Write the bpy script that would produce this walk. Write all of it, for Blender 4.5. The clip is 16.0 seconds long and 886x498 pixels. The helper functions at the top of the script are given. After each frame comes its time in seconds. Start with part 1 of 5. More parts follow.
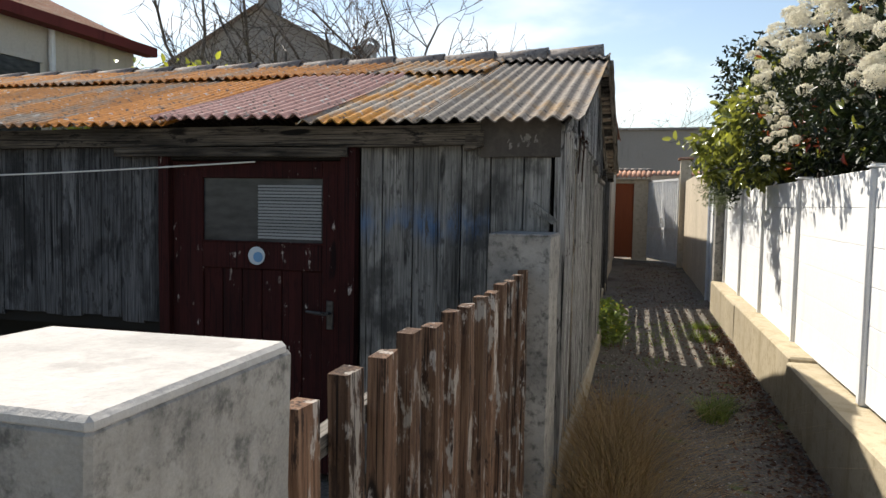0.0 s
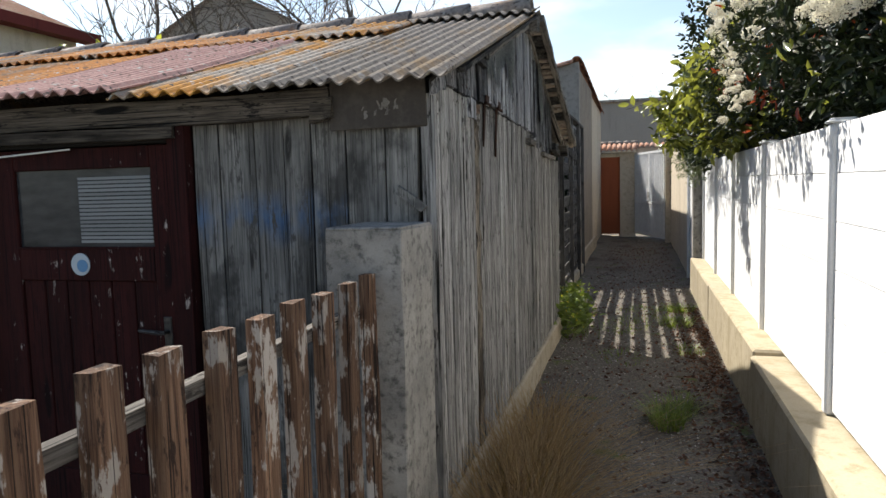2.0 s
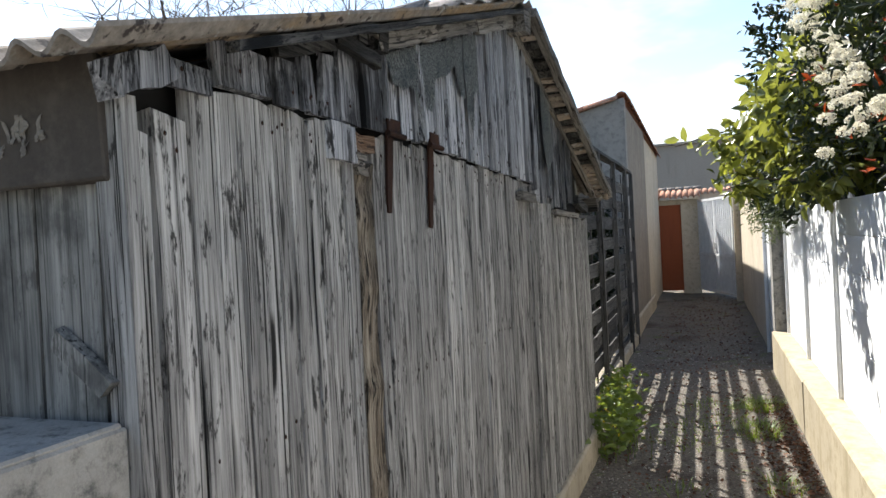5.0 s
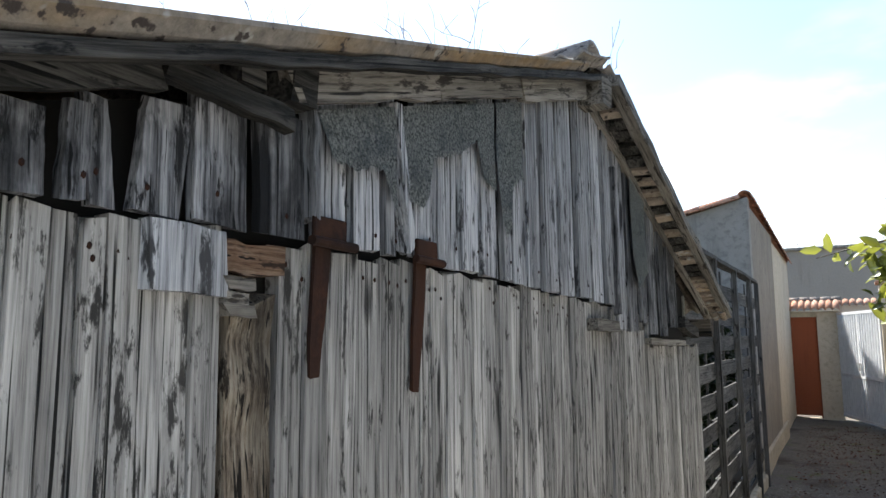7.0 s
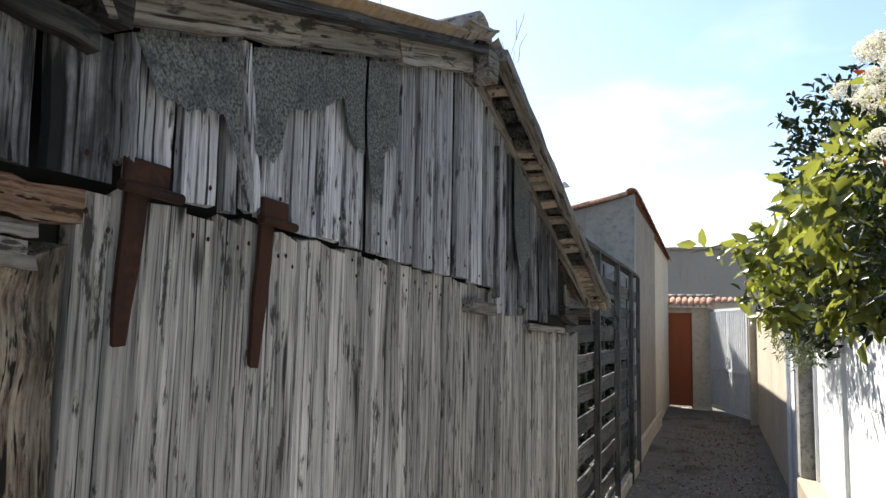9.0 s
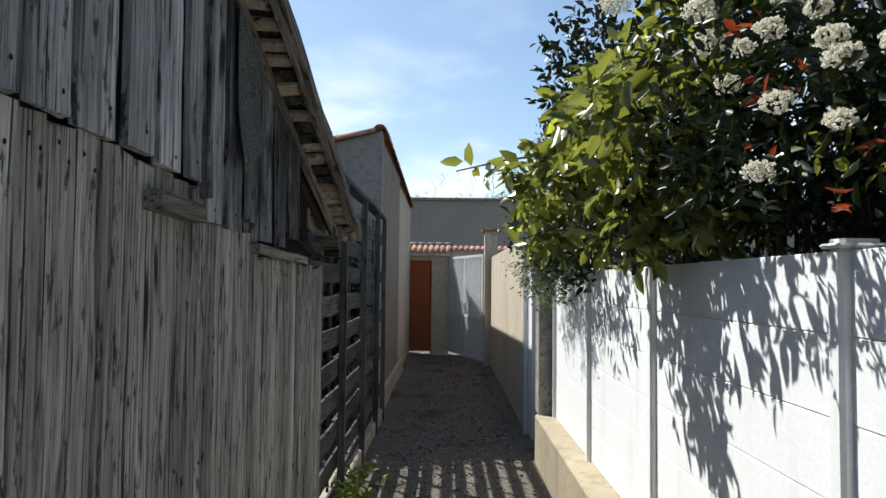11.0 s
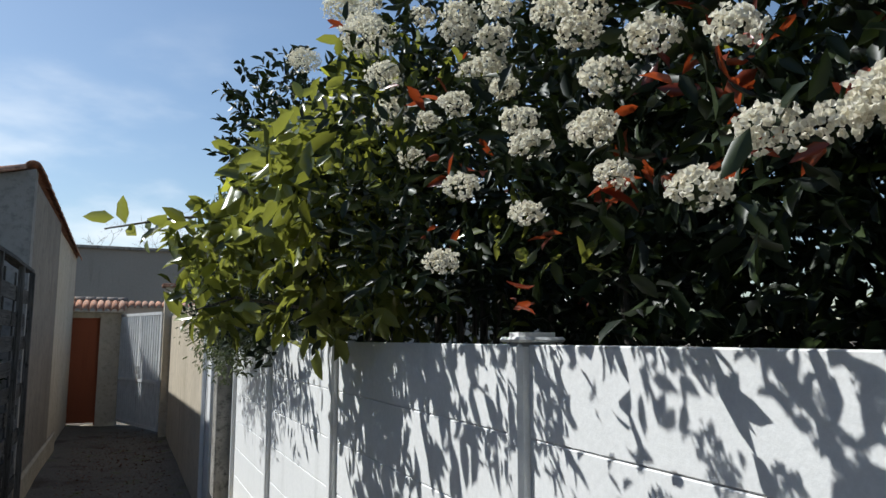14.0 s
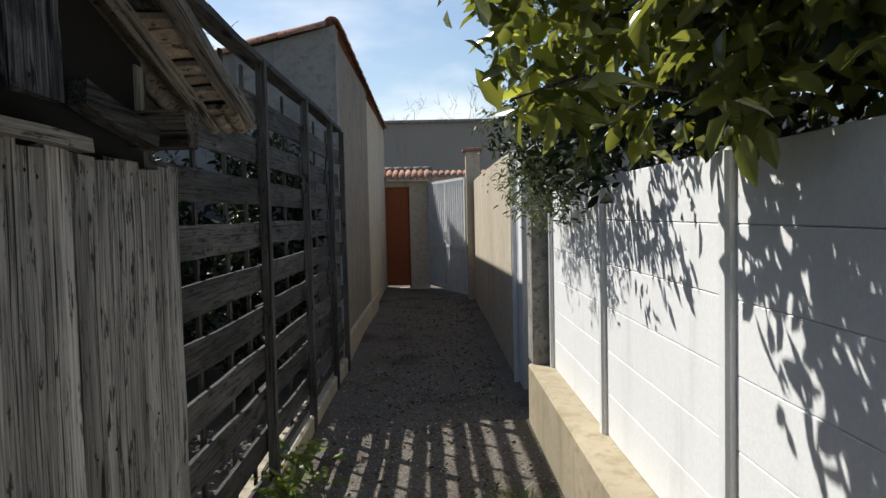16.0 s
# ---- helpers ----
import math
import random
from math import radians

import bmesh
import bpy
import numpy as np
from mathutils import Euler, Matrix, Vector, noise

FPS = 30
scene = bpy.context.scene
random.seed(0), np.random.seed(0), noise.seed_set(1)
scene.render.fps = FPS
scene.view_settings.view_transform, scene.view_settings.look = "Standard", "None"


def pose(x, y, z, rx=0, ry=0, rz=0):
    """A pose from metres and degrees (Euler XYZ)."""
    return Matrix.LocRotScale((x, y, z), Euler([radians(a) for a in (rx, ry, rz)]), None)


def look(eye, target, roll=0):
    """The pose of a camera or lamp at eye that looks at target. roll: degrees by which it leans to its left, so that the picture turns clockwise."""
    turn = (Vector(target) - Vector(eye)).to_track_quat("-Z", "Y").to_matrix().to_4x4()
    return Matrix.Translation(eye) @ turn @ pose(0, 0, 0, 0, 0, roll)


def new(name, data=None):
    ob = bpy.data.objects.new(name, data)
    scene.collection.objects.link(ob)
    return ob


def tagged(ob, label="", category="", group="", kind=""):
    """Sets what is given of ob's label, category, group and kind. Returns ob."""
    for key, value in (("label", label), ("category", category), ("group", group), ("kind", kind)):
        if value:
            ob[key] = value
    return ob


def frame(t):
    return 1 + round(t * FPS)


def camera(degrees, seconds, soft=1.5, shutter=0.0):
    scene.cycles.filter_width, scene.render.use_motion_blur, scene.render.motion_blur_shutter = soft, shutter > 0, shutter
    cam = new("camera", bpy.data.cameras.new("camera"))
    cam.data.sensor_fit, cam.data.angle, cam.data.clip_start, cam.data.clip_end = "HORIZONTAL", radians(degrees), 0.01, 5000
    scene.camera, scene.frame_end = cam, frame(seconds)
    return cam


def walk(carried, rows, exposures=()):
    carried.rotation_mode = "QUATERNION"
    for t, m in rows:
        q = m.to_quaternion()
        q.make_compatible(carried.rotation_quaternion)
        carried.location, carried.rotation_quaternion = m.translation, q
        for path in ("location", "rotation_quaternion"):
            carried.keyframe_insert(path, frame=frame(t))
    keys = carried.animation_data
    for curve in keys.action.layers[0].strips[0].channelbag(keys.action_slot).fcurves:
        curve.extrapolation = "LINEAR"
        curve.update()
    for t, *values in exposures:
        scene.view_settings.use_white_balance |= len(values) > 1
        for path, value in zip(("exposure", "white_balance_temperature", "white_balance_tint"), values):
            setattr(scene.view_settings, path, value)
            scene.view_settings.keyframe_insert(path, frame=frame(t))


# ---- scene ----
cam = camera(64.0, 16.0)
PATH = [
    (0, (0.33, -3.196, 1.405), (-0.194, -1.27, 1.277), 1.0),
    (0.5, (0.428, -3.037, 1.402), (-0.061, -1.107, 1.216), -2.8),
    (1, (0.618, -2.843, 1.41), (-0.029, -0.956, 1.263), 0.9),
    (1.5, (0.709, -2.649, 1.408), (0.101, -0.752, 1.23), -2.0),
    (2, (0.707, -2.415, 1.411), (0.174, -0.496, 1.233), -1.5),
    (2.5, (0.725, -2.191, 1.429), (0.191, -0.269, 1.285), -3.2),
    (3, (0.798, -1.93, 1.453), (0.085, -0.066, 1.326), -0.7),
    (3.5, (0.814, -1.697, 1.469), (0.073, 0.156, 1.342), -2.3),
    (4, (0.773, -1.445, 1.471), (0.155, 0.455, 1.38), -3.0),
    (4.2, (0.779, -1.334, 1.475), (0.197, 0.577, 1.374), -2.9),
    (6.3, (0.69, -0.015, 1.611), (-0.306, 1.711, 1.778), -1.9),
    (6.5, (0.684, 0.024, 1.625), (-0.326, 1.74, 1.807), -1.6),
    (7, (0.692, 0.041, 1.644), (-0.277, 1.773, 1.894), -0.4),
    (7.5, (0.713, 0.053, 1.649), (-0.226, 1.8, 1.906), 0.4),
    (8, (0.74, 0.079, 1.645), (-0.132, 1.862, 1.897), 0.2),
    (8.5, (0.754, 0.108, 1.639), (-0.118, 1.89, 1.892), 0.3),
    (9, (0.709, 0.178, 1.622), (-0.005, 2.034, 1.838), 1.3),
    (9.2, (0.675, 0.236, 1.62), (0.071, 2.136, 1.784), 1.1),
    (11.3, (0.519, 1.003, 1.529), (0.702, 2.992, 1.625), 0.1),
    (11.5, (0.491, 1.08, 1.543), (0.835, 3.047, 1.654), -0.4),
    (12, (0.498, 1.187, 1.575), (1.111, 3.089, 1.653), -0.5),
    (12.5, (0.544, 1.187, 1.6), (1.223, 3.062, 1.752), 0.7),
    (13, (0.565, 1.166, 1.621), (1.321, 3.005, 1.838), 0.8),
    (13.5, (0.632, 1.146, 1.638), (1.534, 2.913, 1.887), 0.9),
    (14, (0.688, 1.17, 1.631), (1.494, 2.983, 1.883), 0.1),
    (14.5, (0.694, 1.293, 1.55), (1.265, 3.207, 1.651), -0.9),
    (15, (0.659, 1.581, 1.501), (1.144, 3.522, 1.521), -1.9),
    (15.5, (0.634, 1.887, 1.481), (0.964, 3.857, 1.384), -2.1),
    (16, (0.695, 2.174, 1.463), (0.722, 4.172, 1.365), -1.3),
]
walk(cam, [(t, look(eye, target, roll)) for t, eye, target, roll in PATH],
     exposures=((0.0, 0.78, 6900, 10), (2.5, 0.98, 6650, 10), (4.0, 1.1, 6500, 10), (6.5, 1.55, 6400, 9), (8.5, 1.5, 6400, 9), (9.2, 1.3, 6600, 10), (11.3, 0.5, 6200, 7),
                (12.5, 0.25, 6150, 7), (14.0, 0.26, 6100, 7), (16.0, 0.40, 6450, 9)))

# ---------------------------------------------------------------- light
SUN_WAY = Vector((-1.0, 0.95, 1.56)).normalized()   # towards the sun
world = bpy.data.worlds.new("sky")
scene.world = world
world.use_nodes = True
wn = world.node_tree
sky = wn.nodes.new("ShaderNodeTexSky")
sky.sky_type, sky.sun_disc = "NISHITA", False
sky.sun_elevation = math.asin(SUN_WAY.z)
sky.sun_rotation = math.atan2(SUN_WAY.x, SUN_WAY.y)
sky.air_density, sky.dust_density, sky.ozone_density = 1.1, 0.7, 1.0
wn.nodes["Background"].inputs["Strength"].default_value = 0.095
w_tc = wn.nodes.new("ShaderNodeTexCoord")
w_map = wn.nodes.new("ShaderNodeMapping")
w_map.inputs["Scale"].default_value = (1.6, 1.6, 4.5)
w_noise = wn.nodes.new("ShaderNodeTexNoise")
w_noise.inputs["Scale"].default_value, w_noise.inputs["Detail"].default_value = 2.2, 7.0
w_cover = wn.nodes.new("ShaderNodeMapRange")
w_cover.interpolation_type = "SMOOTHSTEP"
w_cover.inputs["From Min"].default_value, w_cover.inputs["From Max"].default_value = 0.50, 0.74
w_sep = wn.nodes.new("ShaderNodeSeparateXYZ")
w_low = wn.nodes.new("ShaderNodeMapRange")
w_low.inputs["From Min"].default_value, w_low.inputs["From Max"].default_value = 0.42, 0.10
w_mul = wn.nodes.new("ShaderNodeMath")
w_mul.operation = "MULTIPLY"
w_mix = wn.nodes.new("ShaderNodeMix")
w_mix.data_type = "RGBA"
w_mix.inputs[7].default_value = (9.0, 9.2, 9.5, 1)
wn.links.new(w_tc.outputs["Generated"], w_map.inputs["Vector"])
wn.links.new(w_map.outputs[0], w_noise.inputs["Vector"])
wn.links.new(w_noise.outputs["Fac"], w_cover.inputs["Value"])
wn.links.new(w_tc.outputs["Generated"], w_sep.inputs[0])
wn.links.new(w_sep.outputs["Z"], w_low.inputs["Value"])
wn.links.new(w_cover.outputs[0], w_mul.inputs[0])
wn.links.new(w_low.outputs[0], w_mul.inputs[1])
wn.links.new(w_mul.outputs[0], w_mix.inputs[0])
wn.links.new(sky.outputs[0], w_mix.inputs[6])
wn.links.new(w_mix.outputs[2], wn.nodes["Background"].inputs["Color"])
sun = new("sun", bpy.data.lights.new("sun", "SUN"))
sun.data.energy, sun.data.angle, sun.data.color = 5.0, radians(0.55), (1.0, 0.965, 0.91)
sun.matrix_world = look(SUN_WAY * 30, (0, 0, 0))
scene.view_settings.exposure = 0.0


# ---------------------------------------------------------------- materials
class Nodes:
    """A small helper to write node materials."""

    def __init__(self, name, rough=0.8, metal=0.0, spec=0.35):
        self.m = bpy.data.materials.new(name)
        self.m.use_nodes = True
        self.t = self.m.node_tree
        self.b = self.t.nodes["Principled BSDF"]
        self.b.inputs["Roughness"].default_value = rough
        self.b.inputs["Metallic"].default_value = metal
        self.b.inputs["Specular IOR Level"].default_value = spec

    def n(self, kind, **kw):
        node = self.t.nodes.new(kind)
        for k, v in kw.items():
            setattr(node, k, v)
        return node

    def put(self, socket, value):
        if isinstance(value, bpy.types.NodeSocket):
            self.t.links.new(value, socket)
        elif hasattr(value, "__len__") and len(value) == 3 and socket.type == "RGBA":
            socket.default_value = (*value, 1)
        else:
            socket.default_value = value

    def coord(self, scale=(1, 1, 1), shift=True, space="Object"):
        tc = self.n("ShaderNodeTexCoord")
        mp = self.n("ShaderNodeMapping")
        self.put(mp.inputs["Scale"], scale)
        self.put(mp.inputs["Vector"], tc.outputs[space])
        if shift:
            info = self.n("ShaderNodeObjectInfo")
            mul = self.n("ShaderNodeMath", operation="MULTIPLY")
            self.put(mul.inputs[0], info.outputs["Random"])
            mul.inputs[1].default_value = 40.0
            self.put(mp.inputs["Location"], mul.outputs[0])
        return mp.outputs[0]

    def noise(self, vec, scale=5.0, detail=4.0, rough=0.55):
        x = self.n("ShaderNodeTexNoise")
        self.put(x.inputs["Vector"], vec)
        x.inputs["Scale"].default_value = scale
        x.inputs["Detail"].default_value = detail
        x.inputs["Roughness"].default_value = rough
        return x.outputs["Fac"]

    def ramp(self, fac, stops):
        r = self.n("ShaderNodeValToRGB")
        self.put(r.inputs[0], fac)
        els = r.color_ramp.elements
        while len(els) < len(stops):
            els.new(0.5)
        for e, (p, c) in zip(els, stops):
            e.position = p
            e.color = (*c, 1) if len(c) == 3 else c
        return r.outputs[0]

    def step(self, fac, lo, hi):
        r = self.n("ShaderNodeMapRange")
        r.interpolation_type = "SMOOTHSTEP"
        self.put(r.inputs["Value"], fac)
        r.inputs["From Min"].default_value, r.inputs["From Max"].default_value = lo, hi
        return r.outputs[0]

    def mix(self, fac, a, b, mode="MIX"):
        x = self.n("ShaderNodeMix", data_type="RGBA", blend_type=mode)
        self.put(x.inputs[0], fac)
        self.put(x.inputs[6], a)
        self.put(x.inputs[7], b)
        return x.outputs[2]

    def vary(self, colour, amount=0.3, island=False):
        if island:
            rnd = self.n("ShaderNodeNewGeometry").outputs["Random Per Island"]
        else:
            rnd = self.n("ShaderNodeObjectInfo").outputs["Random"]
        r = self.n("ShaderNodeMapRange")
        self.put(r.inputs["Value"], rnd)
        r.inputs["To Min"].default_value, r.inputs["To Max"].default_value = 1 - amount, 1 + amount
        hsv = self.n("ShaderNodeHueSaturation")
        self.put(hsv.inputs["Value"], r.outputs[0])
        self.put(hsv.inputs["Color"], colour)
        return hsv.outputs[0]

    def bump(self, height, strength=0.4, dist=0.01):
        x = self.n("ShaderNodeBump")
        self.put(x.inputs["Height"], height)
        x.inputs["Strength"].default_value, x.inputs["Distance"].default_value = strength, dist
        self.put(self.b.inputs["Normal"], x.outputs[0])

    def done(self, colour, rough=None):
        self.put(self.b.inputs["Base Color"], colour)
        if rough is not None:
            self.put(self.b.inputs["Roughness"], rough)
        return self.m


def wood(name, dark, mid, light, axis="z", vary=0.3, stain=0.5, paint=None, bump=0.6, blotch=0.0, spray=None):
    """Weathered boards: grain along one axis, stains and cracks."""
    k = Nodes(name, rough=0.85, spec=0.2)
    long_, across = 2.2, 74.0
    sc = {"z": (across, across, long_), "x": (long_, across, across), "y": (across, long_, across)}[axis]
    sc2 = {"z": (7, 7, 1.1), "x": (1.1, 7, 7), "y": (7, 1.1, 7)}[axis]
    g = k.noise(k.coord(sc), 1.6, 8, 0.7)
    big = k.noise(k.coord(sc2), 1.1, 4, 0.6)
    col = k.ramp(g, [(0.34, dark), (0.45, mid), (0.62, light)])
    st = k.ramp(big, [(0.34, (1 - stain, 1 - stain, 1 - stain)), (0.58, (1, 1, 1))])
    col = k.mix(1.0, col, st, "MULTIPLY")
    knot = k.noise(k.coord(tuple(v * 0.5 for v in sc2)), 5.5, 1, 0.3)
    col = k.mix(k.step(knot, 0.70, 0.76), col, tuple(v * 0.35 for v in dark))
    if paint:
        flake = k.noise(k.coord(tuple(20 if v > 2 else 7 for v in sc2)), 1.0, 8, 0.68)
        col = k.mix(k.step(flake, paint[1], paint[1] + 0.05), col, paint[0])
    if blotch:
        # damp stains that run on from board to board
        damp = k.noise(k.coord((1.0, 1.0, 0.7), False), 4.2, 7, 0.62)
        col = k.mix(k.step(damp, 0.50, 0.62), col, k.mix(0.25, tuple(v * blotch for v in dark), col))
    if spray:
        # a soft band of spray paint, spray = (height, half width, colour)
        sep = k.n("ShaderNodeSeparateXYZ")
        k.put(sep.inputs[0], k.n("ShaderNodeTexCoord").outputs["Object"])
        off = k.n("ShaderNodeMath", operation="SUBTRACT")
        k.put(off.inputs[0], sep.outputs["Z"])
        off.inputs[1].default_value = spray[0]
        ab = k.n("ShaderNodeMath", operation="ABSOLUTE")
        k.put(ab.inputs[0], off.outputs[0])
        near = k.n("ShaderNodeMapRange")
        k.put(near.inputs["Value"], ab.outputs[0])
        near.inputs["From Min"].default_value, near.inputs["From Max"].default_value = spray[1], 0.01
        near.inputs["To Max"].default_value = 0.5
        edge = k.n("ShaderNodeMath", operation="MULTIPLY")
        k.put(edge.inputs[0], near.outputs[0])
        k.put(edge.inputs[1], k.step(k.noise(k.coord((1, 1, 0.5), False), 7, 4), 0.40, 0.60))
        col = k.mix(edge.outputs[0], col, spray[2])
    fine = {"z": (150, 150, 1.3), "x": (1.3, 150, 150), "y": (150, 1.3, 150)}[axis]
    crack = k.noise(k.coord(fine), 1.0, 3, 0.5)
    col = k.mix(k.step(crack, 0.405, 0.345), col, tuple(v * 0.35 for v in dark))
    blot = {"z": (34, 34, 9), "x": (9, 34, 34), "y": (34, 9, 34)}[axis]
    col = k.mix(k.step(k.noise(k.coord(blot), 1.0, 7, 0.72), 0.545, 0.63), col, tuple(v * 0.9 for v in dark))
    k.bump(g, bump, 0.010)
    return k.done(k.vary(col, vary))


def plaster(name, a, b, stain=(0.5, 0.46, 0.4), scale=1.0, bump=0.25, low=None):
    k = Nodes(name, rough=0.92, spec=0.2)
    c = k.coord((1, 1, 1), False)
    big = k.noise(c, 0.9 * scale, 6, 0.62)
    fine = k.noise(c, 70 * scale, 4, 0.7)
    streak = k.noise(k.coord((3.2, 3.2, 0.35), False), 1.7, 5, 0.6)
    col = k.ramp(big, [(0.32, b), (0.66, a)])
    col = k.mix(k.step(streak, 0.52, 0.74), col, stain)
    col = k.mix(0.25, col, k.ramp(fine, [(0.3, tuple(v * 0.6 for v in b)), (0.7, a)]))
    if scale >= 1.4:
        mid = k.noise(c, 9.0 * scale ** 0.75, 7, 0.72)
        col = k.mix(k.step(mid, 0.47, 0.68), col, k.mix(0.35, stain, b))
        fine = k.noise(c, 45.0, 5, 0.7)
    k.bump(fine, bump, 0.004)
    return k.done(col)


M_GABLE = wood("weathered_gable_board", (0.040, 0.038, 0.035), (0.262, 0.250, 0.236), (0.470, 0.452, 0.425), vary=0.24, stain=0.5)
M_UPPER = wood("pale_upper_board", (0.050, 0.050, 0.053), (0.275, 0.280, 0.295), (0.510, 0.512, 0.520), vary=0.22, stain=0.62)
M_UPPERD = wood("stained_upper_board", (0.012, 0.012, 0.013), (0.120, 0.122, 0.130), (0.330, 0.330, 0.337), vary=0.28, stain=0.75, blotch=1.0)
M_FRONT = wood("stained_front_board", (0.095, 0.091, 0.084), (0.190, 0.184, 0.171), (0.320, 0.309, 0.283), vary=0.14, stain=0.6, blotch=0.36)
# darker version of the front boards, used left of the door
M_FRONTD = wood("darker_front_board", (0.030, 0.030, 0.031), (0.075, 0.076, 0.080), (0.150, 0.150, 0.152), vary=0.2, stain=0.6, blotch=0.5)
M_BEAM = wood("weathered_beam", (0.043, 0.037, 0.031), (0.186, 0.167, 0.143), (0.310, 0.285, 0.248), axis="y", vary=0.2)
# darker copy of the weathered beam, with the shade under the roof in its colour
M_BEAMD = wood("shaded_weathered_beam", (0.006, 0.006, 0.006), (0.036, 0.034, 0.031), (0.105, 0.098, 0.088), axis="y", vary=0.3, stain=0.8)
M_BEAMX = wood("old_beam", (0.014, 0.011, 0.009), (0.072, 0.058, 0.043), (0.170, 0.140, 0.108), axis="x", vary=0.2, stain=0.75)
M_POSTROT = wood("rotten_post_wood", (0.025, 0.018, 0.012), (0.16, 0.125, 0.09), (0.36, 0.31, 0.24), vary=0.1, stain=0.75, bump=1.0, blotch=0.8)
M_RED = wood("worn_dark_red_paint", (0.018, 0.003, 0.003), (0.028, 0.005, 0.004), (0.039, 0.007, 0.006), vary=0.1, stain=0.4, paint=((0.36, 0.31, 0.28), 0.625), bump=0.25)
M_PICKET = wood("flaking_brown_picket", (0.035, 0.02, 0.014), (0.13, 0.07, 0.042), (0.22, 0.135, 0.085), vary=0.3, stain=0.6, paint=((0.34, 0.30, 0.26), 0.535))
M_LATTICE = wood("grey_slat_wood", (0.023, 0.021, 0.019), (0.076, 0.073, 0.067), (0.130, 0.122, 0.115), axis="y", vary=0.3)
M_LATPOST = wood("grey_slat_post", (0.027, 0.025, 0.022), (0.086, 0.081, 0.074), (0.144, 0.135, 0.126), vary=0.2)
M_BARK = wood("bark", (0.05, 0.04, 0.032), (0.14, 0.12, 0.10), (0.24, 0.21, 0.18), vary=0.1)


# near-black colour that paints the shade inside and between boards
M_DARK = Nodes("painted_inside_shade", rough=0.95, spec=0.1).done((0.02, 0.019, 0.018))
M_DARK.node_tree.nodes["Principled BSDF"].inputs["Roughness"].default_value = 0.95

M_BLUE = wood("front_board_with_faded_blue_spray", (0.095, 0.091, 0.084), (0.190, 0.184, 0.171), (0.320, 0.309, 0.283), vary=0.12, stain=0.55, blotch=0.36, spray=(1.30, 0.12, (0.06, 0.17, 0.36)))

# corrugated fibre cement grown over with orange lichen
def sheet_material(name, base_lo, base_hi, lichen_a, lichen_b, at, vary=0.2):
    k = Nodes(name, rough=0.92, spec=0.15)
    c = k.coord((1, 1, 1), True)
    fine = k.noise(c, 38, 6, 0.7)
    big = k.noise(k.coord((1.4, 0.6, 0.6), True), 2.3, 5, 0.65)
    spots = k.noise(c, 16, 3, 0.6)
    base = k.ramp(fine, [(0.3, base_lo), (0.7, base_hi)])
    li = k.ramp(fine, [(0.3, lichen_a), (0.68, lichen_b)])
    col = k.mix(k.step(big, at, at + 0.16), base, li)
    col = k.mix(k.step(spots, 0.62, 0.68), col, (0.36, 0.35, 0.32))
    col = k.mix(k.step(k.noise(c, 30, 4, 0.6), 0.575, 0.65), col, (0.06, 0.05, 0.045))
    k.bump(fine, 0.5, 0.005)
    return k.done(k.vary(col, vary))


M_SHEET = sheet_material("lichen_covered_sheet", (0.13, 0.105, 0.085), (0.30, 0.25, 0.20), (0.24, 0.095, 0.02), (0.48, 0.20, 0.045), 0.36)
M_SHEET_R = sheet_material("grey_sheet_with_lichen", (0.16, 0.14, 0.12), (0.36, 0.32, 0.27), (0.25, 0.12, 0.022), (0.46, 0.22, 0.045), 0.40)
M_SHEET_RED = sheet_material("faded_red_brown_sheet", (0.25, 0.13, 0.115), (0.40, 0.25, 0.225), (0.24, 0.13, 0.10), (0.36, 0.22, 0.17), 0.58, 0.05)
M_RIDGE = sheet_material("weathered_ridge_tile", (0.13, 0.115, 0.105), (0.34, 0.30, 0.27), (0.20, 0.12, 0.07), (0.34, 0.22, 0.13), 0.58)
M_TILE = sheet_material("terracotta_tile", (0.26, 0.12, 0.075), (0.44, 0.24, 0.16), (0.30, 0.17, 0.12), (0.50, 0.34, 0.26), 0.5)
M_BATTEN = sheet_material("underside_tile", (0.18, 0.145, 0.115), (0.36, 0.30, 0.24), (0.24, 0.17, 0.11), (0.36, 0.28, 0.20), 0.55)
M_SHEET_E = sheet_material("grey_verge_sheet", (0.14, 0.125, 0.11), (0.35, 0.31, 0.265), (0.20, 0.14, 0.08), (0.34, 0.23, 0.12), 0.52)
M_RUST = plaster("rusted_iron", (0.032, 0.014, 0.009), (0.011, 0.007, 0.006), (0.055, 0.021, 0.010), 3.0, 0.6)
k = Nodes("torn_grey_roofing_felt", rough=0.95, spec=0.1)
c = k.coord((1, 1, 1), False)
grit = k.noise(c, 190, 3, 0.7)
col = k.ramp(grit, [(0.36, (0.075, 0.082, 0.082)), (0.5, (0.22, 0.235, 0.23)), (0.66, (0.40, 0.41, 0.39))])
col = k.mix(k.step(k.noise(c, 14, 5, 0.65), 0.52, 0.68), col, k.mix(0.5, col, (0.09, 0.105, 0.12)))
k.bump(grit, 1.0, 0.006)
M_FELT = k.done(col)
M_COVER = plaster("dark_stained_cover_board", (0.075, 0.064, 0.054), (0.038, 0.033, 0.029), (0.11, 0.095, 0.08), 1.5, 0.3)
M_CONC = plaster("rough_concrete", (0.40, 0.375, 0.335), (0.155, 0.148, 0.135), (0.075, 0.072, 0.066), 4.0, 1.0)
M_PLINTH = plaster("sandy_concrete", (0.52, 0.45, 0.34), (0.38, 0.33, 0.25), (0.25, 0.21, 0.15), 1.5, 0.5)
